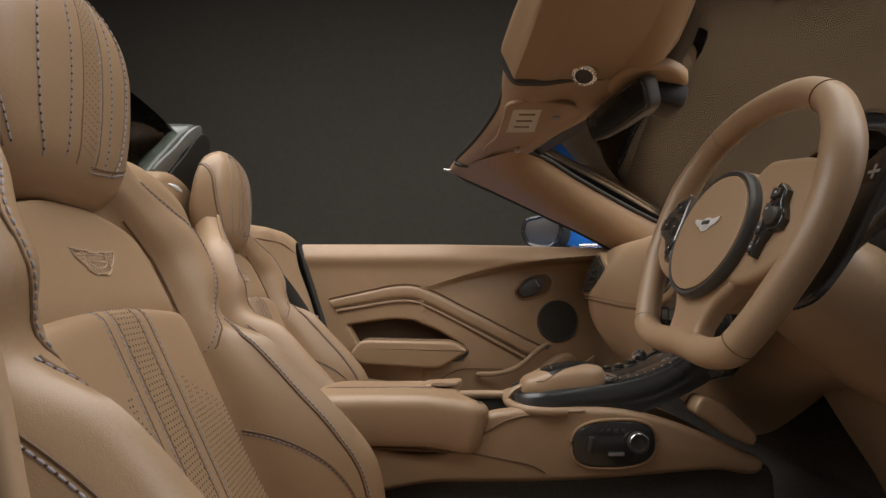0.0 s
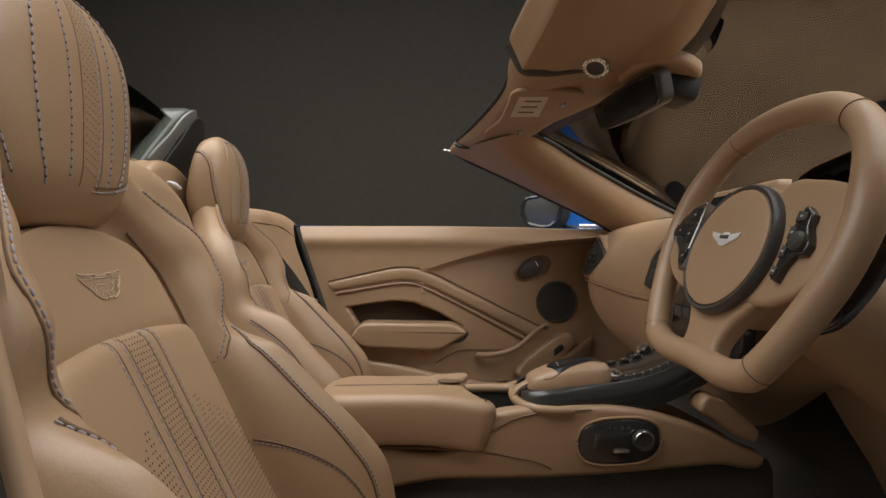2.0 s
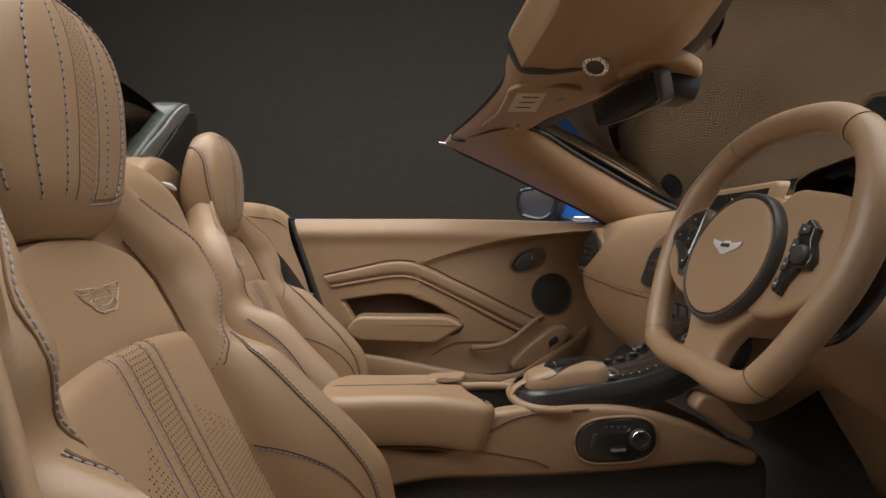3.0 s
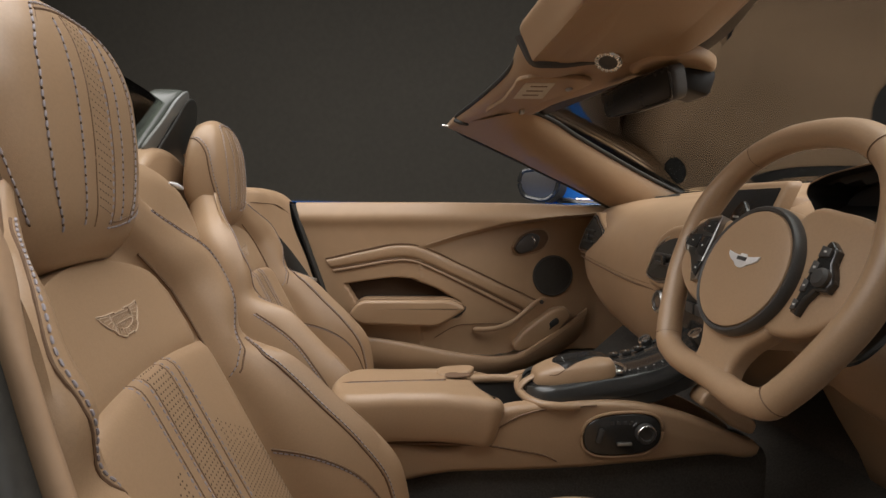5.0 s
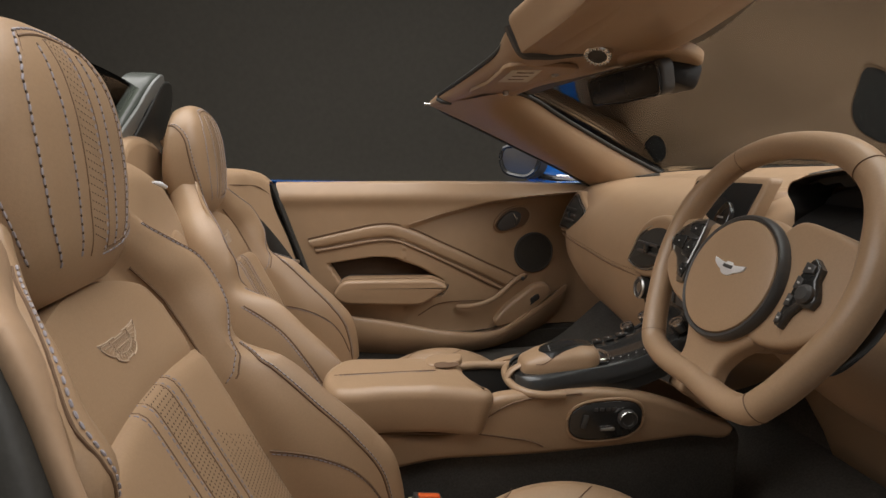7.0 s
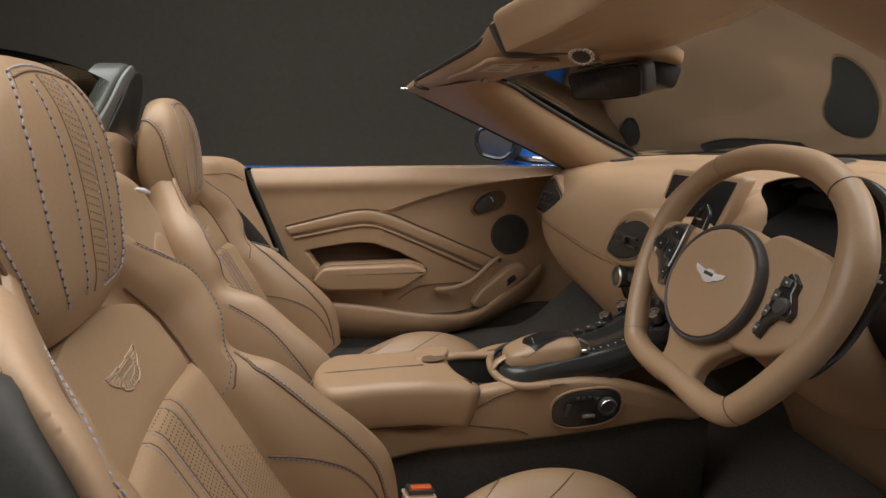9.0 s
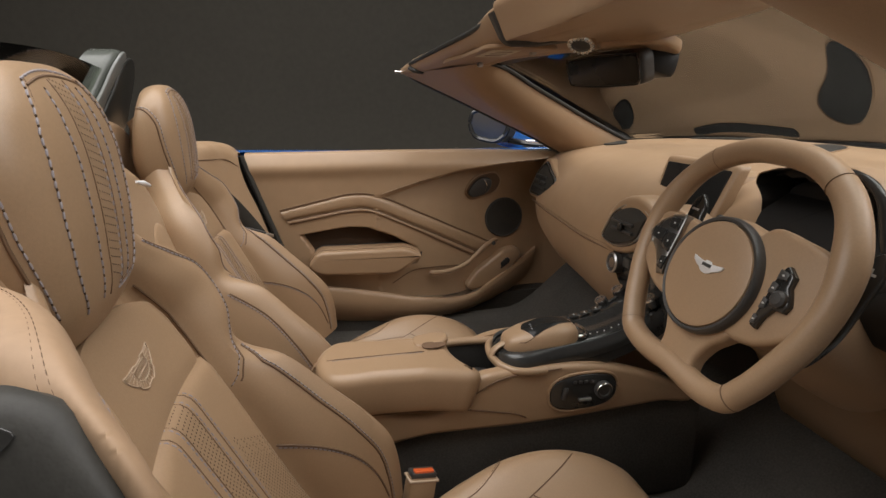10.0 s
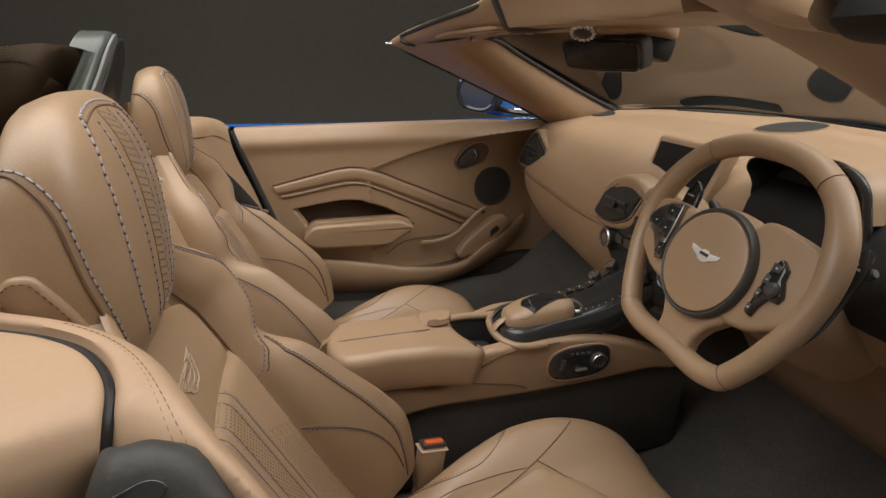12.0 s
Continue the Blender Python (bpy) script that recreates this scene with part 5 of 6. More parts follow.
    part("cowl_seam", tube(spline([(a, b, 0.9235) for a, b in lip], 30), 0.0015, 5), SEAM, dash)


build_dash()


def build_screen():
    s = thing("display_screen", (0.50, 0.97, 0.82), "dark rectangular centre display in a tan leather frame", "display screen")
    at = lambda a, b, w: (0.535 - w + (b - 0.925) * 0.38, a, b)
    o = rpoly([(0.882, 0.815), (0.871, 0.926), (1.092, 0.922), (1.082, 0.818)], 0.012)
    part("frame", slab(o, at, 0.022, 0.006, 4), TAN, s)
    o = rpoly([(0.894, 0.828), (0.885, 0.915), (1.078, 0.911), (1.068, 0.830)], 0.004)
    part("panel", slab(o, lambda a, b, w: at(a, b, 0.0222 + w), 0.002, 0.0006), SCREEN, s, "unlit black display glass")
    part("backing", box((0.575, 0.985, 0.855), (0.09, 0.15, 0.10), 0.02), TAN, s)


build_screen()


def build_cluster():
    c = thing("instrument_binnacle", (0.5, 0.69, 0.78), "black hooded instrument binnacle with unlit dials under a tan cowl", "instrument cluster")
    a = spline([(0.800, 0.79), (0.806, 0.84), (0.812, 0.866), (0.811, 0.878), (0.819, 0.893), (0.828, 0.905), (0.825, 0.916), (0.806, 0.925), (0.75, 0.937), (0.694, 0.944), (0.655, 0.946), (0.625, 0.936), (0.605, 0.918), (0.594, 0.88), (0.588, 0.79)], 110)
    mid = np.array([0.70, 0.82])

    def ring(x, k, dz=0.0):
        return [(x + 0.10 * max(0.90 - z, 0), mid[0] + (y - mid[0]) * k, mid[1] + (z - mid[1]) * k + dz) for y, z in a]
    part("hood", sheet([ring(0.575, 0.93), ring(0.540, 0.97), ring(0.514, 0.99), ring(0.510, 1.0), ring(0.514, 1.008)]), DEEPBLACK, c, "black hood lining", smooth=60)
    part("cowl", sheet([r[:92] for r in (ring(0.512, 1.006), ring(0.511, 1.018), ring(0.516, 1.026), ring(0.545, 1.03, -0.001), ring(0.60, 1.035, -0.012), ring(0.70, 1.04, -0.034))]), TAN_DASH, c, "tan leather cowl", smooth=60)
    o = [(0.815, 0.775), (0.815, 0.85), (0.812, 0.895), (0.775, 0.915), (0.68, 0.925), (0.62, 0.915), (0.595, 0.86), (0.59, 0.775)]
    part("dial_panel", slab(spline(o, 50, True), lambda y, z, w: (0.572 - w, y, z), 0.012, 0.004), DEEPBLACK, c, "unlit dark dial panel")
    o = np.array(a)
    mid = o.mean(axis=0)
    part("lining", sheet([ON_DASH.lay([(0.53, *(mid + (q - mid) * k)) for q in o], (-1, 0, 0), 0.004) for k in (0.99, 0.9, 0.75, 0.6, 0.4, 0.2, 0.02)], False, True), DEEPBLACK, c, "black binnacle lining")
    part("edge_ring", tube(ring(0.508, 0.985)[66:100], np.interp(np.linspace(0, 1, 34), [0, 0.3, 0.8, 1], [0.002, 0.007, 0.007, 0.003]), 10), GLOSS, c, "gloss black edge trim")


build_cluster()

# ---- centre console ----
def build_console():
    con = thing("centre_console", (0.1, 0.97, 0.25), "tan leather centre console with gloss black control deck", "centre console")
    # near flank
    flank = [(-0.24, 0.44), (-0.24, 0.50), (0.008, 0.492), (0.045, 0.522), (0.075, 0.547), (0.11, 0.553), (0.19, 0.557), (0.30, 0.552), (0.36, 0.538), (0.43, 0.513), (0.49, 0.485), (0.522, 0.469), (0.520, 0.460), (0.44, 0.457), (0.30, 0.447), (0.184, 0.440), (0.0, 0.438)]
    part("flank", slab(spline(flank, 110, True), lambda a, b, w: (a, 0.938 - w + 0.02 * max(a - 0.3, 0), b), 0.026, 0.011, 5), TAN, con)
    fl = [(-0.24, 0.44), (-0.24, 0.50), (0.03, 0.50), (0.10, 0.548), (0.30, 0.552), (0.43, 0.513), (0.55, 0.44), (0.3, 0.44)]
    part("flank", slab(spline(fl, 80, True), lambda a, b, w: (a, 1.070 + w, b), 0.026, 0.011, 5), TAN, con)
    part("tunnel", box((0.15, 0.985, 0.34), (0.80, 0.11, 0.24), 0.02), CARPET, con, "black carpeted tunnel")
    seam = spline([(0.03, 0.9115, 0.489), (0.10, 0.9115, 0.476), (0.150, 0.9115, 0.464), (0.164, 0.9120, 0.456)], 30)
    seam2 = spline([(0.062, 0.9105, 0.515), (0.10, 0.9105, 0.537), (0.14, 0.911, 0.547), (0.19, 0.911, 0.5505), (0.23, 0.9115, 0.553)], 30)
    part("flank_seam", joined(tube(seam, 0.0014, 5), tube(seam2, 0.0014, 5), tube(line([(-0.16, 0.911, 0.497), (0.03, 0.911, 0.489)], 8), 0.0030, 6)), SEAM, con)
    # armrest lid, with a finger notch in its front
    top = spline([(-0.200, 0.906), (-0.206, 0.915), (-0.207, 1.03), (-0.195, 1.045), (-0.10, 1.052), (-0.02, 1.052), (0.016, 1.048), (0.030, 1.030), (0.034, 0.992), (0.046, 0.956), (0.066, 0.924), (0.074, 0.908), (0.064, 0.898), (0.02, 0.895), (-0.10, 0.897)], 120, True)

    def lid_at(a, b, w):
        front = max(0.0, a + 0.03) / 0.09
        return (a + front * (0.022 * (w / 0.083) ** 0.8 - 0.018), b, 0.497 + w - 0.012 * front)
    lid = part("armrest_lid", slab(top, lid_at, 0.083, 0.020, 6, foot=0.014), TAN, con, "padded tan leather armrest lid")
    lip = spline([(-0.030, 1.000), (-0.030, 1.045), (0.018, 1.052), (0.034, 1.040), (0.028, 1.012), (0.0, 1.002)], 36, True)
    part("finger_lip", slab(lip, lambda a, b, w: (a, b, 0.5685 + w + 0.12 * max(a, 0)), 0.012, 0.005, 4), TAN, lid)
    # flat seam-brown patch, stands in for shade under the finger lip
    under = spline([(-0.020, 0.990), (-0.020, 1.004), (0.016, 1.008), (0.026, 0.998), (0.010, 0.986)], 24, True)
    part("finger_shade", slab(under, lambda a, b, w: (a, b, 0.5790 + w), 0.0018, 0.0006), SEAM, lid)
    part("seam", tube(line([(-0.200, 0.966, 0.5795), (-0.19, 0.966, 0.5806), (-0.02, 0.974, 0.580)], 12), 0.0011, 5), SEAM, lid)
    part("stitching", stitches(line([(-0.19, 0.962, 0.5806), (-0.02, 0.970, 0.5800)], 12), 0.0045, 0.0025, 0.0006), THREAD, lid, kind="stuff")
    # storage well
    well = spline([(0.0, 0.935), (-0.005, 1.00), (0.02, 1.05), (0.07, 1.060), (0.118, 1.05), (0.118, 0.985), (0.135, 0.945), (0.10, 0.930)], 50, True)
    part("well", slab(well, lambda a, b, w: (a, b, 0.478 + w), 0.015, 0.002), SATIN, con, "black storage well")
    part("well_rim", tube([(a, b, 0.548) for a, b in spline([(0.0, 1.060), (0.035, 1.066), (0.07, 1.070), (0.12, 1.066), (0.20, 1.058), (0.30, 1.05)], 30)], 0.0085, 10), TAN, con)
    part("well_side", thick([[(x, lerp(x, [0.0, 0.07, 0.3], [1.056, 1.068, 1.05]), z) for x in np.linspace(0.0, 0.30, 14)] for z in (0.47, 0.546)], (0, 0.010, 0)), SATIN, con)
    part("cup_ring", lathe([(0.030, 0.0), (0.032, 0.006), (0.028, 0.008), (0.026, 0.004)], (0.062, 0.965, 0.494), (0, 0, 1), 28), SATIN, con)
    # control deck
    deck = []
    for x, z, hw in ((0.118, 0.562, 0.020), (0.124, 0.568, 0.036), (0.145, 0.574, 0.052), (0.19, 0.580, 0.056), (0.26, 0.590, 0.057), (0.33, 0.602, 0.058), (0.40, 0.630, 0.060), (0.46, 0.668, 0.062), (0.49, 0.70, 0.062)):
        y = 0.985 + 0.02 * (x - 0.1)
        deck.append([(x, y - hw, z - 0.055), (x, y - hw, z - 0.018), (x, y - hw + 0.004, z - 0.004), (x, y - hw + 0.016, z), (x, y, z + 0.002), (x, y + hw - 0.016, z + 0.004), (x, y + hw - 0.004, z), (x, y + hw, z - 0.012), (x, y + hw, z - 0.055)])
    part("control_deck", loft(deck, 40, 40, closed=False), GLOSS, con, "gloss black control deck", smooth=60)
    for sy, z0 in ((-1, 0.0), (1, 0.004)):
        g = []
        for x, yo, yi, z in ((0.122, 0.030, 0.020, 0.565), (0.128, 0.046, 0.030, 0.568), (0.142, 0.060, 0.040, 0.571), (0.165, 0.066, 0.045, 0.574), (0.19, 0.064, 0.046, 0.577), (0.24, 0.061, 0.047, 0.582), (0.30, 0.060, 0.048, 0.589), (0.36, 0.061, 0.050, 0.606), (0.41, 0.062, 0.052, 0.634)):
            y = 0.985 + 0.02 * (x - 0.1)
            g.append([(x, y + sy * yo, z - 0.026 + z0), (x, y + sy * (yo + 0.001), z - 0.010 + z0), (x, y + sy * (yo - 0.004), z + 0.002 + z0), (x, y + sy * (yo + yi) / 2, z + 0.006 + z0), (x, y + sy * yi, z + 0.004 + z0)])
        part("carbon_strip", loft(g, 18, 40, closed=False), CARBON, con, "grey carbon trim strip", smooth=60)
    loop = spline([(0.200, 0.913, 0.551), (0.165, 0.911, 0.552), (0.140, 0.918, 0.553), (0.122, 0.938, 0.554), (0.113, 0.968, 0.555), (0.113, 1.00, 0.556), (0.120, 1.03, 0.556), (0.145, 1.058, 0.554)], 40)
    part("leather_loop", tube(loop, 0.0075, 12), TAN, con)
    part("loop_tab", tube(spline([(0.108, 0.974, 0.558), (0.118, 0.976, 0.572), (0.138, 0.980, 0.582), (0.155, 0.981, 0.588)], 14), 0.0085, 10, flat=0.45), TAN, con)
    pod = []
    for x, y, z, hw, h in ((0.134, 0.985, 0.576, 0.010, 0.004), (0.140, 0.984, 0.578, 0.026, 0.014), (0.158, 0.982, 0.578, 0.036, 0.024), (0.190, 0.980, 0.580, 0.043, 0.033), (0.225, 0.979, 0.583, 0.044, 0.036), (0.255, 0.977, 0.586, 0.040, 0.033), (0.272, 0.976, 0.590, 0.030, 0.024), (0.280, 0.975, 0.592, 0.014, 0.010)):
        pod.append([(x, y - hw, z - 0.012), (x, y - hw, z + 0.30 * h), (x, y - hw * 0.84, z + 0.80 * h), (x, y - hw * 0.5, z + h), (x, y, z + h * 1.04), (x, y + hw * 0.5, z + h), (x, y + hw * 0.84, z + 0.80 * h), (x, y + hw, z + 0.30 * h), (x, y + hw, z - 0.012)])
    tp = part("touch_pod", loft(pod, 40, 36, closed=False), TAN, con, "tan leather touchpad hood", smooth=60)
    pad = rpoly(line([(0.184, 0.944), (0.168, 0.978), (0.176, 0.996), (0.225, 1.006), (0.262, 0.996), (0.272, 0.972), (0.225, 0.956), (0.184, 0.944)], 40)[:-1], 0.002, 2)
    on_pod = Drape(loft(pod, 40, 36, closed=False))
    pc = pad.mean(axis=0)
    pad_rows = [on_pod.lay([(a, b, 0.62) for a, b in pc + (pad - pc) * k], (0, 0, 1), h) for k, h in ((1.0, -0.002), (1.0, 0.0006), (0.96, 0.0012), (0.7, 0.0012), (0.4, 0.0012), (0.05, 0.0012))]
    part("touch_surface", sheet(pad_rows, False, True, True), SCREEN, tp, "dark touch surface")
    for k in range(3):
        mp = on_pod.lay([(0.186 + 0.001 * k, 0.963 + 0.009 * k, 0.62)], (0, 0, 1), 0.0014)[0]
        part("mark", box(tuple(mp), (0.0028, 0.002, 0.0006), 0.0001), WHITE, tp)
    part("pod_crease", tube(on_pod.lay(spline([(0.158, 0.949, 0.62), (0.170, 0.944, 0.62), (0.184, 0.944, 0.62), (0.222, 0.957, 0.62), (0.265, 0.966, 0.62)], 24), (0, 0, 1), 0.0), 0.0009, 5), SEAM, tp)
    ring = [(0.278 + 0.020 * math.cos(q), 0.975 + 0.030 * math.sin(q), 0.598) for q in np.linspace(-1.8, 1.0, 24)]
    part("bright_ring", tube(ring, 0.004, 8), CHROME, con, "chrome half ring")
    # key rows
    row = [(x, 1.030, lerp(x, [0.19, 0.26, 0.33, 0.40], [0.586, 0.597, 0.610, 0.638])) for x in np.linspace(0.205, 0.345, 7)]
    for p in row:
        k = part("key", box(p, (0.017, 0.016, 0.006), 0.0015, Euler((0, radians(-12), 0)).to_matrix()), GLOSS, con)
        part("symbol", box((p[0], p[1], p[2] + 0.0034), (0.0018, 0.005, 0.0006), 0.0001, Euler((0, radians(-12), 0)).to_matrix()), WHITE, k)
    for x in np.linspace(0.285, 0.385, 8):
        p = (x, 0.950, lerp(x, [0.26, 0.33, 0.40], [0.594, 0.605, 0.631]))
        part("key_light", box(p, (0.0025, 0.0025, 0.0008), 0.0002, Euler((0, radians(-15), 0)).to_matrix()), WHITE, con)
    for p, r in (((0.372, 1.052, 0.618), 0.013), ((0.408, 1.052, 0.640), 0.014), ((0.420, 0.950, 0.655), 0.014)):
        ax = (-0.55, 0, 0.83)
        kn = part("knob", lathe([(r, -0.006), (r, 0.010), (r * 0.9, 0.013), (r * 0.55, 0.0135), (r * 0.5, 0.011)], p, ax, 26), GLOSS, con, "black rotary knob")
        part("knob_ring", lathe([(r * 0.98, 0.0095), (r * 1.0, 0.0115), (r * 0.92, 0.0142), (r * 0.62, 0.0142), (r * 0.60, 0.0125)], p, ax, 26), CHROME, kn, "chrome knob ring")
    # front stack
    stack = spline([(0.84, 0.66), (0.84, 0.735), (0.86, 0.745), (1.11, 0.74), (1.135, 0.72), (1.125, 0.65), (1.08, 0.62), (0.88, 0.62)], 50, True)
    st = part("climate_panel", slab(stack, lambda a, b, w: (0.452 - w + (b - 0.7) * -0.1, a, b), 0.022, 0.006), GLOSS, con, "gloss black climate panel")
    for y in (1.110, 0.875):
        kn = part("climate_knob", lathe([(0.023, 0), (0.023, 0.016), (0.020, 0.019), (0.012, 0.019), (0.010, 0.016)], (0.432, y, 0.688), (-1, 0, 0.1), 30), SATIN, st, "black climate dial")
        part("dial_ring", lathe([(0.0222, 0.015), (0.0228, 0.018), (0.0195, 0.0205), (0.0185, 0.018)], (0.432, y, 0.688), (-1, 0, 0.1), 30), STEEL, kn, "grey metal ring")
    for k in range(5):
        part("climate_key", box((0.426, 0.93 + 0.034 * k, 0.70), (0.006, 0.028, 0.020), 0.002), SATIN, st)
    # oval seat switch panel on the near flank
    c = (0.275, 0.501)
    ov = [(c[0] + 0.066 * math.copysign(abs(math.cos(q)) ** 0.72, math.cos(q)), c[1] + 0.0355 * math.copysign(abs(math.sin(q)) ** 0.72, math.sin(q)) + 0.004 * math.cos(q)) for q in np.linspace(0, 2 * math.pi, 48, endpoint=False)]
    oval = part("seat_switch_panel", slab(ov, lambda a, b, w: (a, 0.9135 - w, b), 0.005, 0.0025), GLOSS, con, "gloss black oval seat switch panel")
    part("oval_piping", tube([(a, 0.9115, b) for a, b in inset(ov, -0.003)], 0.0028, 8, True), TAN, con)
    kn = part("lumbar_dial", lathe([(0.017, 0), (0.017, 0.008), (0.015, 0.011), (0.011, 0.011), (0.010, 0.008)], (0.312, 0.9085, 0.505), (0, -1, 0), 26), SATIN, oval)
    part("dial_ring", tube([(0.312 + 0.0155 * math.cos(q), 0.897, 0.505 + 0.0155 * math.sin(q)) for q in np.linspace(0.4, 3.0, 16)], 0.0012, 6), CHROME, kn)
    part("slide_switch", box((0.277, 0.9055, 0.487), (0.026, 0.006, 0.006), 0.002), STEEL, oval, "grey metal slide switch")
    part("tilt_switch", box((0.236, 0.9055, 0.502), (0.010, 0.006, 0.026), 0.003, Euler((0, radians(14), 0)).to_matrix()), SATIN, oval)
    for k in range(4):
        part("memory_key", box((0.256 + 0.011 * k, 0.9072, 0.523), (0.007, 0.003, 0.006), 0.001), SATIN, oval)
    # knee pad
    knee = spline([(0.405, 0.555), (0.418, 0.575), (0.44, 0.570), (0.48, 0.540), (0.505, 0.512), (0.500, 0.500), (0.47, 0.508), (0.43, 0.535)], 40, True)
    part("knee_pad", slab(knee, lambda a, b, w: (a, 0.945 - w, b), 0.040, 0.007, 4), TAN, con)


build_console()


def build_buckle():
    b = thing("belt_buckle", (-0.05, 0.85, 0.25), "seat belt buckle in a tan leather sleeve with an orange button", "belt buckle")
    lean = Euler((radians(-4), radians(12), radians(12))).to_matrix()
    up = lean @ Vector((0, 0, 1))
    base = Vector((-0.052, 0.838, 0.372))
    part("sleeve", box(base, (0.052, 0.030, 0.085), 0.008, lean), TAN, b)
    part("lower_sleeve", box(base - up * 0.075, (0.045, 0.026, 0.08), 0.006, lean), TAN, b)
    part("head", box(base + up * 0.044, (0.046, 0.025, 0.010), 0.003, lean), SATIN, b)
    part("button", box(base + up * 0.0485 + lean @ Vector((0, -0.004, 0)), (0.036, 0.012, 0.008), 0.002, lean), ORANGE, b, "orange release button")
    part("collar", box(base + up * 0.036, (0.055, 0.033, 0.004), 0.0018, lean), PALE_THREAD, b)


build_buckle()

# ---- windscreen frame ----
TIP = 0.715


def build_frame():
    fr = thing("windscreen_surround", (0.3, 0.97, 0.9), "tan leather windscreen header and pillars, roof open", "windscreen surround")
    # distance left of the middle: rear top, rear bottom, front under, front top
    rows = [(0.0, (0.118, 1.180), (0.150, 1.136), (0.375, 1.137), (0.385, 1.152)),
            (0.12, (0.122, 1.178), (0.152, 1.136), (0.365, 1.137), (0.375, 1.151)),
            (0.28, (0.130, 1.170), (0.150, 1.137), (0.325, 1.134), (0.335, 1.146)),
            (0.44, (0.108, 1.158), (0.128, 1.134), (0.275, 1.130), (0.285, 1.138)),
            (0.56, (0.076, 1.142), (0.096, 1.116), (0.235, 1.118), (0.250, 1.132)),
            (0.66, (0.038, 1.122), (0.050, 1.102), (0.170, 1.108), (0.20, 1.120)),
            (0.725, (0.018, 1.110), (0.022, 1.100), (0.09, 1.090), (0.12, 1.100))]

    def place(d, x, z):
        return (x, MIDDLE + d, z + lerp(-d, [0.44, 0.56, 0.66, 0.725], [0.0, 0.018, 0.016, 0.013]))
    rings = []
    for d, a, b, c, e in [(-d, *r) for d, *r in rows[:0:-1]] + rows:
        mx = (b[0] + c[0]) / 2
        pts = [a, ((a[0] * 2 + b[0]) / 3 - 0.002, (a[1] * 2 + b[1]) / 3), ((a[0] + b[0] * 3) / 4, (a[1] + b[1] * 3) / 4), (b[0] + 0.012, b[1] - 0.001), (mx, (b[1] + c[1]) / 2 + 0.004), c, e, ((a[0] + e[0]) / 2, (a[1] + e[1]) / 2 + 0.020)]
        rings.append([place(d, x, z) for x, z in pts])
    part("header", loft(rings, 48, 90), TAN, fr)
    # raised section over the driver, from the middle joint to the near joint
    ds = [r[0] for r in rows]

    def row_at(d):
        return [np.array([np.interp(abs(d), ds, [r[k][i] for r in rows]) for i in (0, 1)]) for k in (1, 2, 3, 4)]
    pad = []
    for d in np.linspace(-0.538, 0.020, 24):
        a, b, c, e = row_at(d)
        a, b = a + np.array([-0.010, -0.001]), b + np.array([-0.020, -0.004])
        fwd = np.array([1.0, 0.0])
        pts = [a, a * 0.92 + b * 0.08, a * 0.5 + b * 0.5, a * 0.06 + b * 0.94, b + np.array([0.001, -0.0005]), b + 0.004 * fwd, b + 0.04 * fwd, (b + c) / 2 + np.array([0, -0.002]), c + np.array([-0.01, -0.003]), c + np.array([0.002, -0.001]), e + np.array([0.002, 0.002]), (a + e) / 2 + np.array([0, 0.020])]
        pad.append([place(d, x, z) for x, z in pts])
    part("header_pad", loft(pad, 130, 60), TAN, fr, smooth=24)
    for d0, r0 in ((0.031, 0.0105), (-0.546, 0.006)):
        a, b, c, e = row_at(d0)
        run = [a + np.array([-0.009, 0.0]), a * 0.5 + b * 0.5 + np.array([-0.013, -0.001]), b + np.array([-0.015, 0.0]), b + np.array([0.01, -0.002]), b * 0.6 + c * 0.4 + np.array([0, 0.001]), b * 0.25 + c * 0.75 + np.array([0, 0.001])]
        if d0 < 0:
            run = [run[0], run[0] * 0.75 + run[1] * 0.25, run[0] * 0.5 + run[1] * 0.5]
        gap = spline([place(d0, x, z) for x, z in run], 40)
        part("header_gap", tube(gap, np.interp(np.linspace(0, 1, 40), [0, 0.45, 1.0], [r0, r0, 0.002]), 8), SATIN, fr, "black joint strip")
    for sx in (1, -1):
        side = spline([place(sx * d, x, z) for d, x, z in ((0.655, 0.037, 1.116), (0.645, 0.050, 1.108), (0.64, 0.075, 1.104))], 12)
        if sx > 0:
            part("corner_gap", tube(side, 0.006, 8), RUBBER, fr)
        seal = spline([place(sx * d, x, z) for d, x, z in ((0.0, 0.120, 1.184), (0.28, 0.131, 1.174), (0.44, 0.108, 1.162), (0.56, 0.077, 1.146), (0.66, 0.040, 1.126))], 40)
        part("roof_seal", tube(seal, 0.006, 8), RUBBER, fr, "black rubber roof seal")
    corner = []
    for d, k in ((-0.726, 0.55), (-0.732, 0.85), (-0.745, 1.0), (-0.775, 1.04), (-0.800, 0.9)):
        a, b, c, e = row_at(d)
        ring = [a, (a + b) / 2 + np.array([-0.003, 0]), b, (b + c) / 2 + np.array([0, -0.002]), c, e, (a + e) / 2 + np.array([0, 0.018])]
        o = sum(ring) / len(ring)
        corner.append([place(d, *(o + (q - o) * k)) for q in ring])
    part("corner_seal", loft(corner, 48, 20), DEEPBLACK, fr, "black rubber corner seal")
    # pillars
    low = spline([(0.020, 1.697, 1.108), (0.18, 1.702, 1.036), (0.33, 1.706, 0.965), (0.43, 1.709, 0.918), (0.525, 1.712, 0.868), (0.60, 1.712, 0.83)], 40)
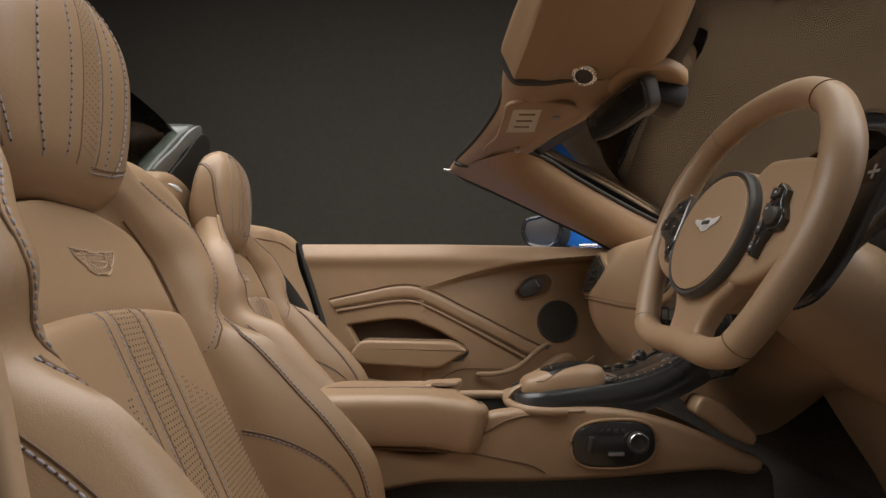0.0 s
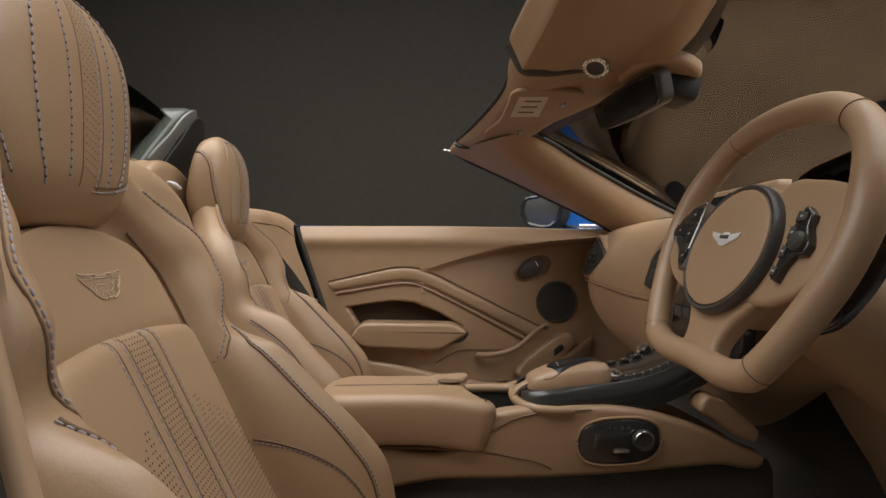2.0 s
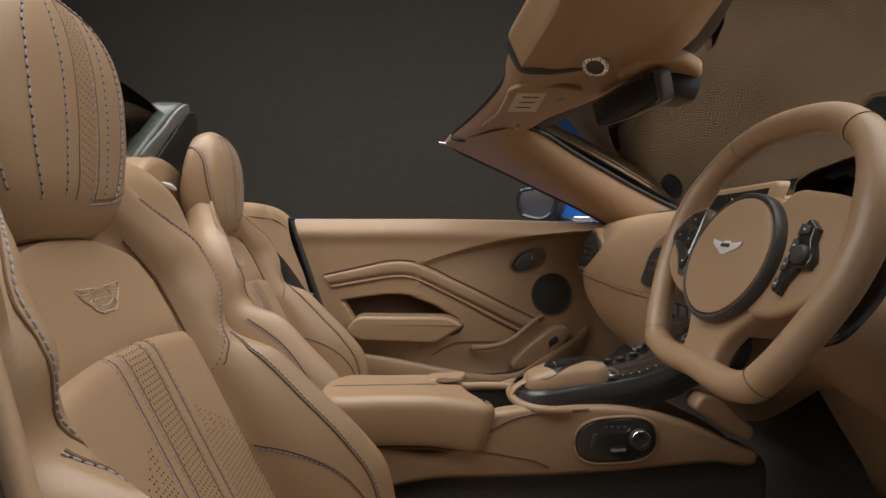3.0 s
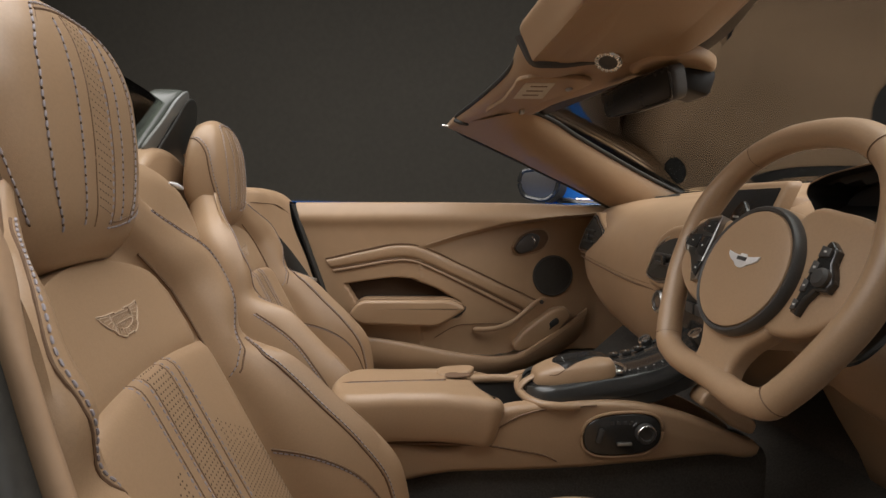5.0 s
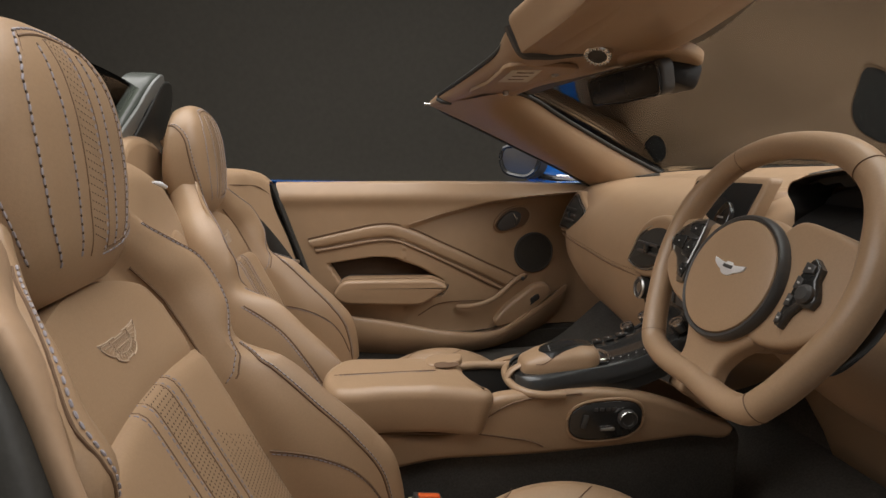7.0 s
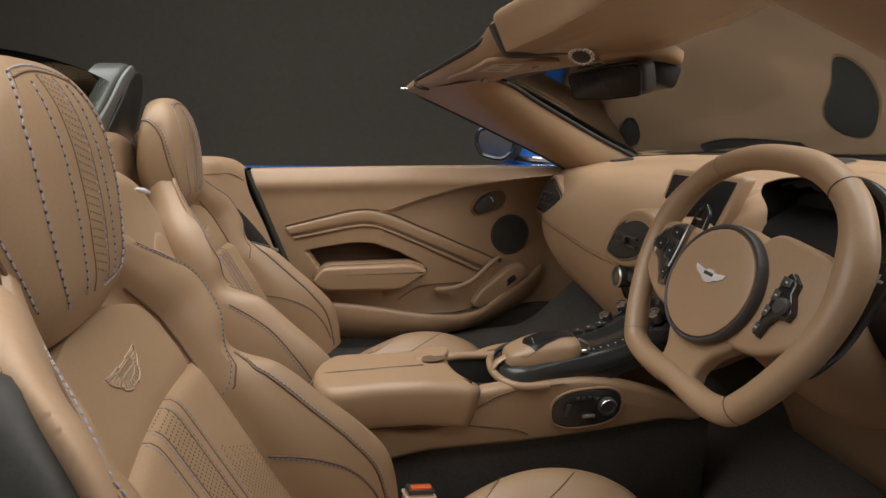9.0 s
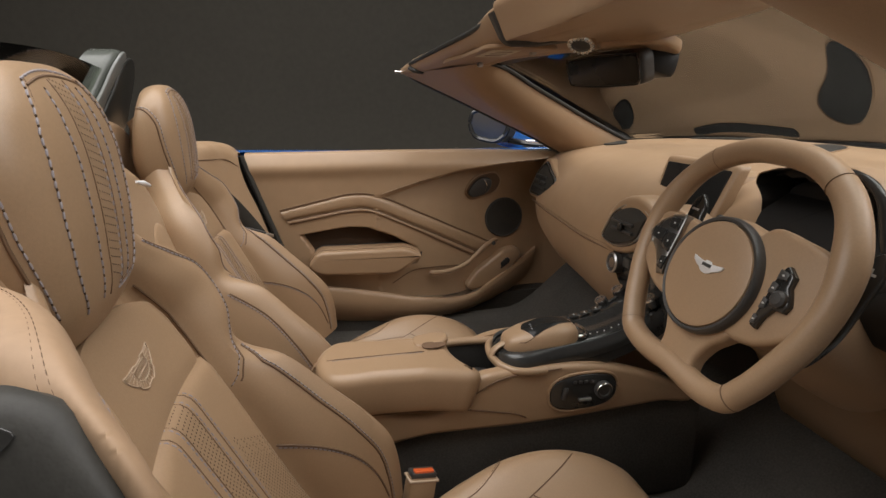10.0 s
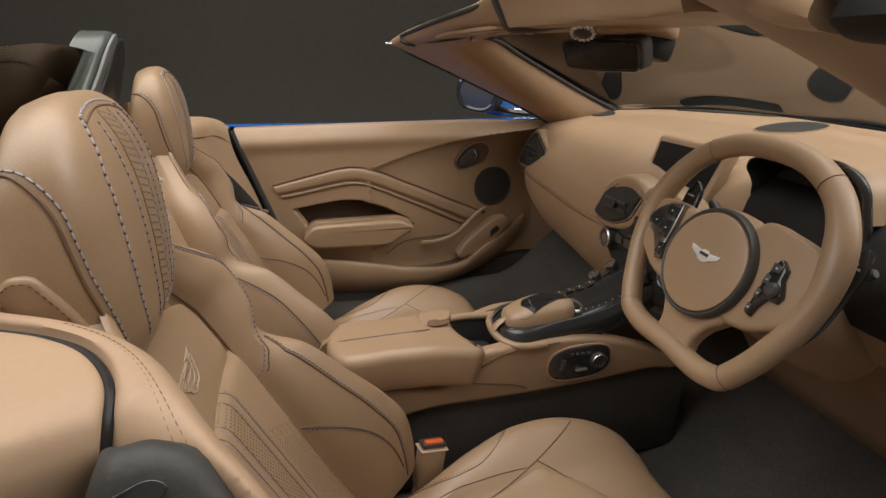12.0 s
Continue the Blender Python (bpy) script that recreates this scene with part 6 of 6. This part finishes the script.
    high = spline([(0.205, 1.500, 1.122), (0.275, 1.545, 1.110), (0.38, 1.590, 1.060), (0.467, 1.617, 1.018), (0.590, 1.636, 0.956), (0.715, 1.645, 0.897)], 40)
    near_high = spline([over(p) for p in ((0.125, 0.466, 1.162), (0.17, 0.452, 1.151), (0.23, 0.436, 1.134), (0.308, 0.416, 1.108), (0.45, 0.384, 1.046), (0.59, 0.355, 0.978), (0.715, 0.330, 0.912))], 40)
    near_low = low + np.array([0, 0, 1.0]) * 0.026 * np.clip(1 - np.arange(40) / 16, 0, 1)[:, None]
    for sx, foot, crest in ((1, low, high), (-1, near_low, near_high)):
        g = []
        for a, b in zip(foot, crest):
            row = [a + np.array([0.0, 0.045, 0.006]), a + np.array([0, 0.012, -0.003])]
            for q in np.linspace(0.12, math.pi / 2, 8):
                row.append(a + (b - a) * np.array([q * 2 / math.pi, math.sin(q), 1 - math.cos(q)]) + np.array([0, -0.010, -0.004]) * math.sin(2 * q))
            row = spline(row, 30)
            g.append([tuple(p) if sx > 0 else over(p) for p in row])
        part("pillar", sheet(g), TAN, fr, smooth=60)
        edge = [b + np.array([0.006, -0.001, 0.004]) for b in crest]
        part("glass_edge", tube([tuple(p) if sx > 0 else over(p) for p in edge], 0.006, 8), RUBBER, fr, "black glass edging")
        outer = [a + np.array([-0.004, 0.022, 0.004]) for a in foot[1:]]
        part("pillar_seal", tube([tuple(p) if sx > 0 else over(p) for p in outer], [0.002, 0.005, 0.008] + [0.010] * (len(outer) - 3), 10), RUBBER, fr, "black rubber pillar seal")
        cap = [[a + np.array([0.01, 0.05, 0.01]), a * 0.6 + b * 0.4 + np.array([0.02, 0.065, 0.05]), b + np.array([0.03, 0.03, 0.025])] for a, b in zip(foot, crest)]
        part("pillar_skin", sheet([[tuple(p) if sx > 0 else over(p) for p in spline(r, 10)] for r in cap]), DEEPBLACK, fr, "black outer pillar skin", smooth=60)
    pin = thing("roof_catch", (0.0, 1.69, 1.10), "small chrome roof locating pin on the header corner", "roof catch")
    part("pin", tube([(0.022, 1.690, 1.106), (0.012, 1.690, 1.107), (0.002, 1.690, 1.107)], [0.003, 0.003, 0.005], 10), CHROME, pin)
    # sun visors, clips, ring
    for sx in (1,):
        vis = thing("sun_visor", place(sx * 0.4, 0.2, 1.12), "brown leather sun visor folded up under the header", "sun visor", "sun visors")
        o = spline([(0.160, 0.140), (0.165, 0.270), (0.40, 0.240), (0.555, 0.195), (0.575, 0.150), (0.55, 0.118), (0.42, 0.135), (0.26, 0.136)], 50, True)
        part("visor_board", slab(o, lambda a, b, w: place(sx * a, b, lerp(a, [0.2, 0.44, 0.58], [1.138, 1.135, 1.122]) - w), 0.008, 0.003), TAN, vis)
        lab = [(0.190, 0.150), (0.188, 0.211), (0.357, 0.222), (0.359, 0.154)]
        part("label", slab(lab, lambda a, b, w: place(sx * a, b, lerp(a, [0.2, 0.44, 0.58], [1.1295, 1.1265, 1.1135]) - w), 0.001, 0.0002), LABEL, vis, "pale warning label")
        for k in range(3):
            bar = [(0.215 + 0.046 * k, 0.166), (0.215 + 0.046 * k, 0.202), (0.226 + 0.046 * k, 0.203), (0.226 + 0.046 * k, 0.167)]
            part("print_bar", slab(bar, lambda a, b, w: place(sx * a, b, lerp(a, [0.2, 0.44, 0.58], [1.1283, 1.1253, 1.1123]) - w), 0.0004, 0.0001), SEAM, vis)
        for d, x, z in ((0.245, 0.254, 1.130), (0.50, 0.200, 1.117)):
            clip = part("clip", box(place(sx * d, x, z), (0.012, 0.022, 0.012), 0.003), STEEL, vis, "metal visor clip")
    rg = thing("latch_ring", (0.249, 0.953, 1.11), "bright knurled ring set in the header underside", "latch ring")
    face = (-0.33, -0.42, -0.85)
    mid = (0.249, 0.955, 1.126)
    part("ring", lathe([(0.0225, -0.010), (0.0225, 0.004), (0.0195, 0.0065), (0.0155, 0.006), (0.0145, 0.001)], mid, face, 40), CHROME, rg)
    turn = Vector(face).normalized().to_track_quat("Z", "Y").to_matrix()
    for k in range(16):
        w = 2 * math.pi * k / 16
        part("knurl", box(Vector(mid) + turn @ Vector((0.0190 * math.cos(w), 0.0190 * math.sin(w), 0.0062)), (0.0050, 0.0032, 0.0030), 0.0010, turn @ Matrix.Rotation(w, 3, "Z")), SILVER, rg)
    part("socket", lathe([(0.0150, 0.0), (0.0150, 0.002), (0.004, 0.0022)], mid, face, 24), SATIN, rg)
    # sensor box behind the mirror
    cowl = spline([(0.33, 0.93), (0.33, 1.06), (0.38, 1.075), (0.425, 1.05), (0.44, 1.0), (0.425, 0.945), (0.38, 0.92)], 40, True)
    part("sensor_cowl", slab(cowl, lambda a, b, w: (a, b, 1.142 - 0.25 * max(a - 0.38, 0) - w), 0.020, 0.010, 4), TAN, fr)
    part("sensor_box", box((0.405, 1.005, 1.100), (0.065, 0.080, 0.045), 0.010, Euler((0, radians(16), 0)).to_matrix()), DEEPBLACK, fr, "black sensor box")


build_frame()


def build_glass():
    top = spline([over((0.225, 1.53, 1.160)), over((0.320, 1.26, 1.156)), (0.392, MIDDLE, 1.153), (0.335, 1.26, 1.146), (0.255, 1.53, 1.128)], 50)
    base = spline([over((0.725, 1.655, 0.900)), over((0.868, 1.43, 0.918)), over((0.925, 1.18, 0.924)), (0.935, MIDDLE, 0.928), (0.925, 1.18, 0.924), (0.868, 1.43, 0.918), (0.725, 1.655, 0.900)], 50)
    g = []
    for k in np.linspace(0, 1, 24):
        g.append([tuple(a * (1 - k) + b * k + np.array([0.03, 0, 0.05]) * 0.2 * 4 * k * (1 - k)) for a, b in zip(top, base)])
    ws = thing("windscreen", (0.6, 0.97, 0.93), "raked clear windscreen glass reflecting the dashboard", "windscreen")
    w = part("pane", thick(g, (0.003, 0, 0.004)), GLASS, ws, smooth=80)
    w.visible_shadow = False
    part("lower_frit", sheet([[tuple(np.array(p) + np.array([-0.001, 0, -0.0015])) for p in row] for row in g[-2:]]), SATIN, ws, "black printed border")
    part("upper_frit", sheet([[tuple(np.array(p) + np.array([-0.001, 0, -0.0015])) for p in row] for row in g[:2]]), SATIN, ws, "black printed border")
    body = thing("front_bodywork", (1.2, 0.97, 0.5), "blue painted bonnet and scuttle ahead of the windscreen", "bodywork")
    hood = []
    for f in np.linspace(0, 1, 12):
        row = []
        for l in np.linspace(-0.92, 0.92, 24):
            x0 = lerp(abs(l), [0, 0.2, 0.45, 0.68, 0.92], [0.955, 0.945, 0.89, 0.76, 0.70])
            z0 = lerp(abs(l), [0, 0.2, 0.45, 0.68, 0.80, 0.92], [0.905, 0.905, 0.895, 0.875, 0.83, 0.70])
            row.append((x0 + f * 1.2, MIDDLE + l, z0 - 0.22 * f * f + 0.012 * math.sin(f * 3)))
        hood.append(row)
    part("bonnet", thick(hood, (0, 0, -0.01)), BLUE, body)
    cow = spline([over((0.735, 1.66, 0.892)), over((0.88, 1.43, 0.908)), (0.95, 0.99, 0.918), (0.88, 1.43, 0.908), (0.735, 1.66, 0.892)], 60)
    part("scuttle_seal", tube(cow, 0.010, 8), RUBBER, body)


build_glass()


def build_mirrors():
    m = thing("interior_mirror", (0.34, 1.08, 1.05), "black frameless interior mirror on a short stalk", "rear-view mirror")
    nrm = Vector((-0.955, -0.125, -0.27)).normalized()
    side = Vector((nrm.y, -nrm.x, 0)).normalized() * -1
    upv = nrm.cross(side) * -1
    if upv.z < 0:
        upv = -upv
    c = Vector((0.328, 1.046, 1.085))
    o = rpoly([(-0.124, 0.028), (0.0, 0.031), (0.124, 0.028), (0.118, -0.028), (0.0, -0.032), (-0.118, -0.028)], 0.018, 6)
    part("housing", slab(o, lambda a, b, w: tuple(c - side * a + upv * b - nrm * 0.026 + nrm * w), 0.026, 0.010, 5), SATIN, m)
    part("mirror_glass", slab(inset(o, 0.005), lambda a, b, w: tuple(c - side * a + upv * b + nrm * (0.0002 + w)), 0.002, 0.0008), SCREEN, m, "dimmed dark mirror glass")
    part("edge_rim", tube([tuple(c - side * a + upv * b + nrm * 0.0004) for a, b in inset(o, 0.0022)], 0.0016, 6, True), GLOSS, m, "gloss black edge")
    part("stalk", tube(spline([tuple(c - nrm * 0.02), (0.375, 1.03, 1.085), (0.40, 1.0, 1.098)], 14), 0.013, 12), SATIN, m)
    d = thing("door_mirror", (0.40, 1.95, 0.87), "black door mirror with a blue painted cap and arm", "door mirror")
    o = spline([(-0.082, 0.010), (-0.070, 0.042), (-0.020, 0.054), (0.055, 0.054), (0.080, 0.030), (0.070, -0.030), (0.040, -0.054), (-0.020, -0.054), (-0.062, -0.040)], 60, True)
    fc = np.array([0.350, 1.955, 0.940])
    a_dir, w_dir = np.array([0.66, -0.45, 0.0]), np.array([0.55, 0.50, -0.10])
    part("shell", slab(o, lambda a, b, w: tuple(fc + a_dir * a * 1.12 + np.array([0, 0, b]) + w_dir * w), 0.10, 0.035, 6), SATIN, d, "black mirror shell")
    part("rim", tube([tuple(fc + a_dir * a * 1.12 + np.array([0, 0, b])) for a, b in inset(o, 0.003)], 0.009, 8, True), GLOSS, d)
    part("mirror_glass", slab(inset(o, 0.007), lambda a, b, w: tuple(fc + a_dir * a * 1.12 + np.array([0, -0.001, b]) - w_dir * (w + 0.004 * (b / 0.05))), 0.003, 0.001), MIRROR, d, "mirror glass toned dark grey for its reflection")
    cap = spline([(0.02, -0.052), (0.03, 0.046), (0.10, 0.050), (0.155, 0.020), (0.20, -0.030), (0.19, -0.050)], 40, True)
    part("cap", slab(cap, lambda a, b, w: tuple(fc + np.array([a, 0.03 + w * 0.9, b])), 0.10, 0.03, 5), BLUE, d, "blue painted cap")
    part("arm", tube(spline([(0.43, 1.98, 0.885), (0.50, 1.92, 0.875), (0.60, 1.82, 0.868)], 16), 0.016, 12, flat=0.7), GLOSS, d, "gloss black arm")
    part("bright_foot", tube(spline([(0.47, 1.90, 0.888), (0.52, 1.86, 0.886), (0.56, 1.82, 0.882)], 12), 0.006, 10), CHROME, d)


build_mirrors()

# ---- floor pan ----
pan = [[car(f, l, 0.215 + 0.20 * step((f - 0.55) / 0.35) + 0.10 * step((abs(l) - 0.66) / 0.06)) for l in np.linspace(-0.76, 0.78, 40)] for f in np.linspace(-0.62, 0.98, 40)]
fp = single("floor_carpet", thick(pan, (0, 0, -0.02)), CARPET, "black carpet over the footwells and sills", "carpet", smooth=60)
bulk = [[car(0.80 + 0.03 * k, l, 0.25 + 0.12 * k) for l in np.linspace(-0.76, 0.78, 12)] for k in range(6)]
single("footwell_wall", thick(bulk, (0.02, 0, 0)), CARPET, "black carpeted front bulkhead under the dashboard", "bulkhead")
sill = [[car(f, l, z) for f in np.linspace(-0.30, 0.75, 14)] for l, z in ((-0.75, 0.31), (-0.78, 0.335), (-0.83, 0.33), (-0.87, 0.28), (-0.88, 0.18))]
single("door_sill", sheet(sill), SATIN, "black door sill of the open near side", "door sill", smooth=60)

kick = [[(x, y, z) for x, y in ((0.40, 1.86), (0.52, 1.865), (0.66, 1.84), (0.90, 1.76))] for z in np.linspace(0.378, 0.86, 10)]
single("kick_panel", thick(kick, (0, 0.02, 0)), TAN_DASH, "tan leather footwell side ahead of the door", "kick panel", smooth=60)
kick = [[(x, y, z) for x, y in ((0.40, 1.86), (0.52, 1.865), (0.66, 1.84), (0.90, 1.76))] for z in np.linspace(0.22, 0.375, 5)]
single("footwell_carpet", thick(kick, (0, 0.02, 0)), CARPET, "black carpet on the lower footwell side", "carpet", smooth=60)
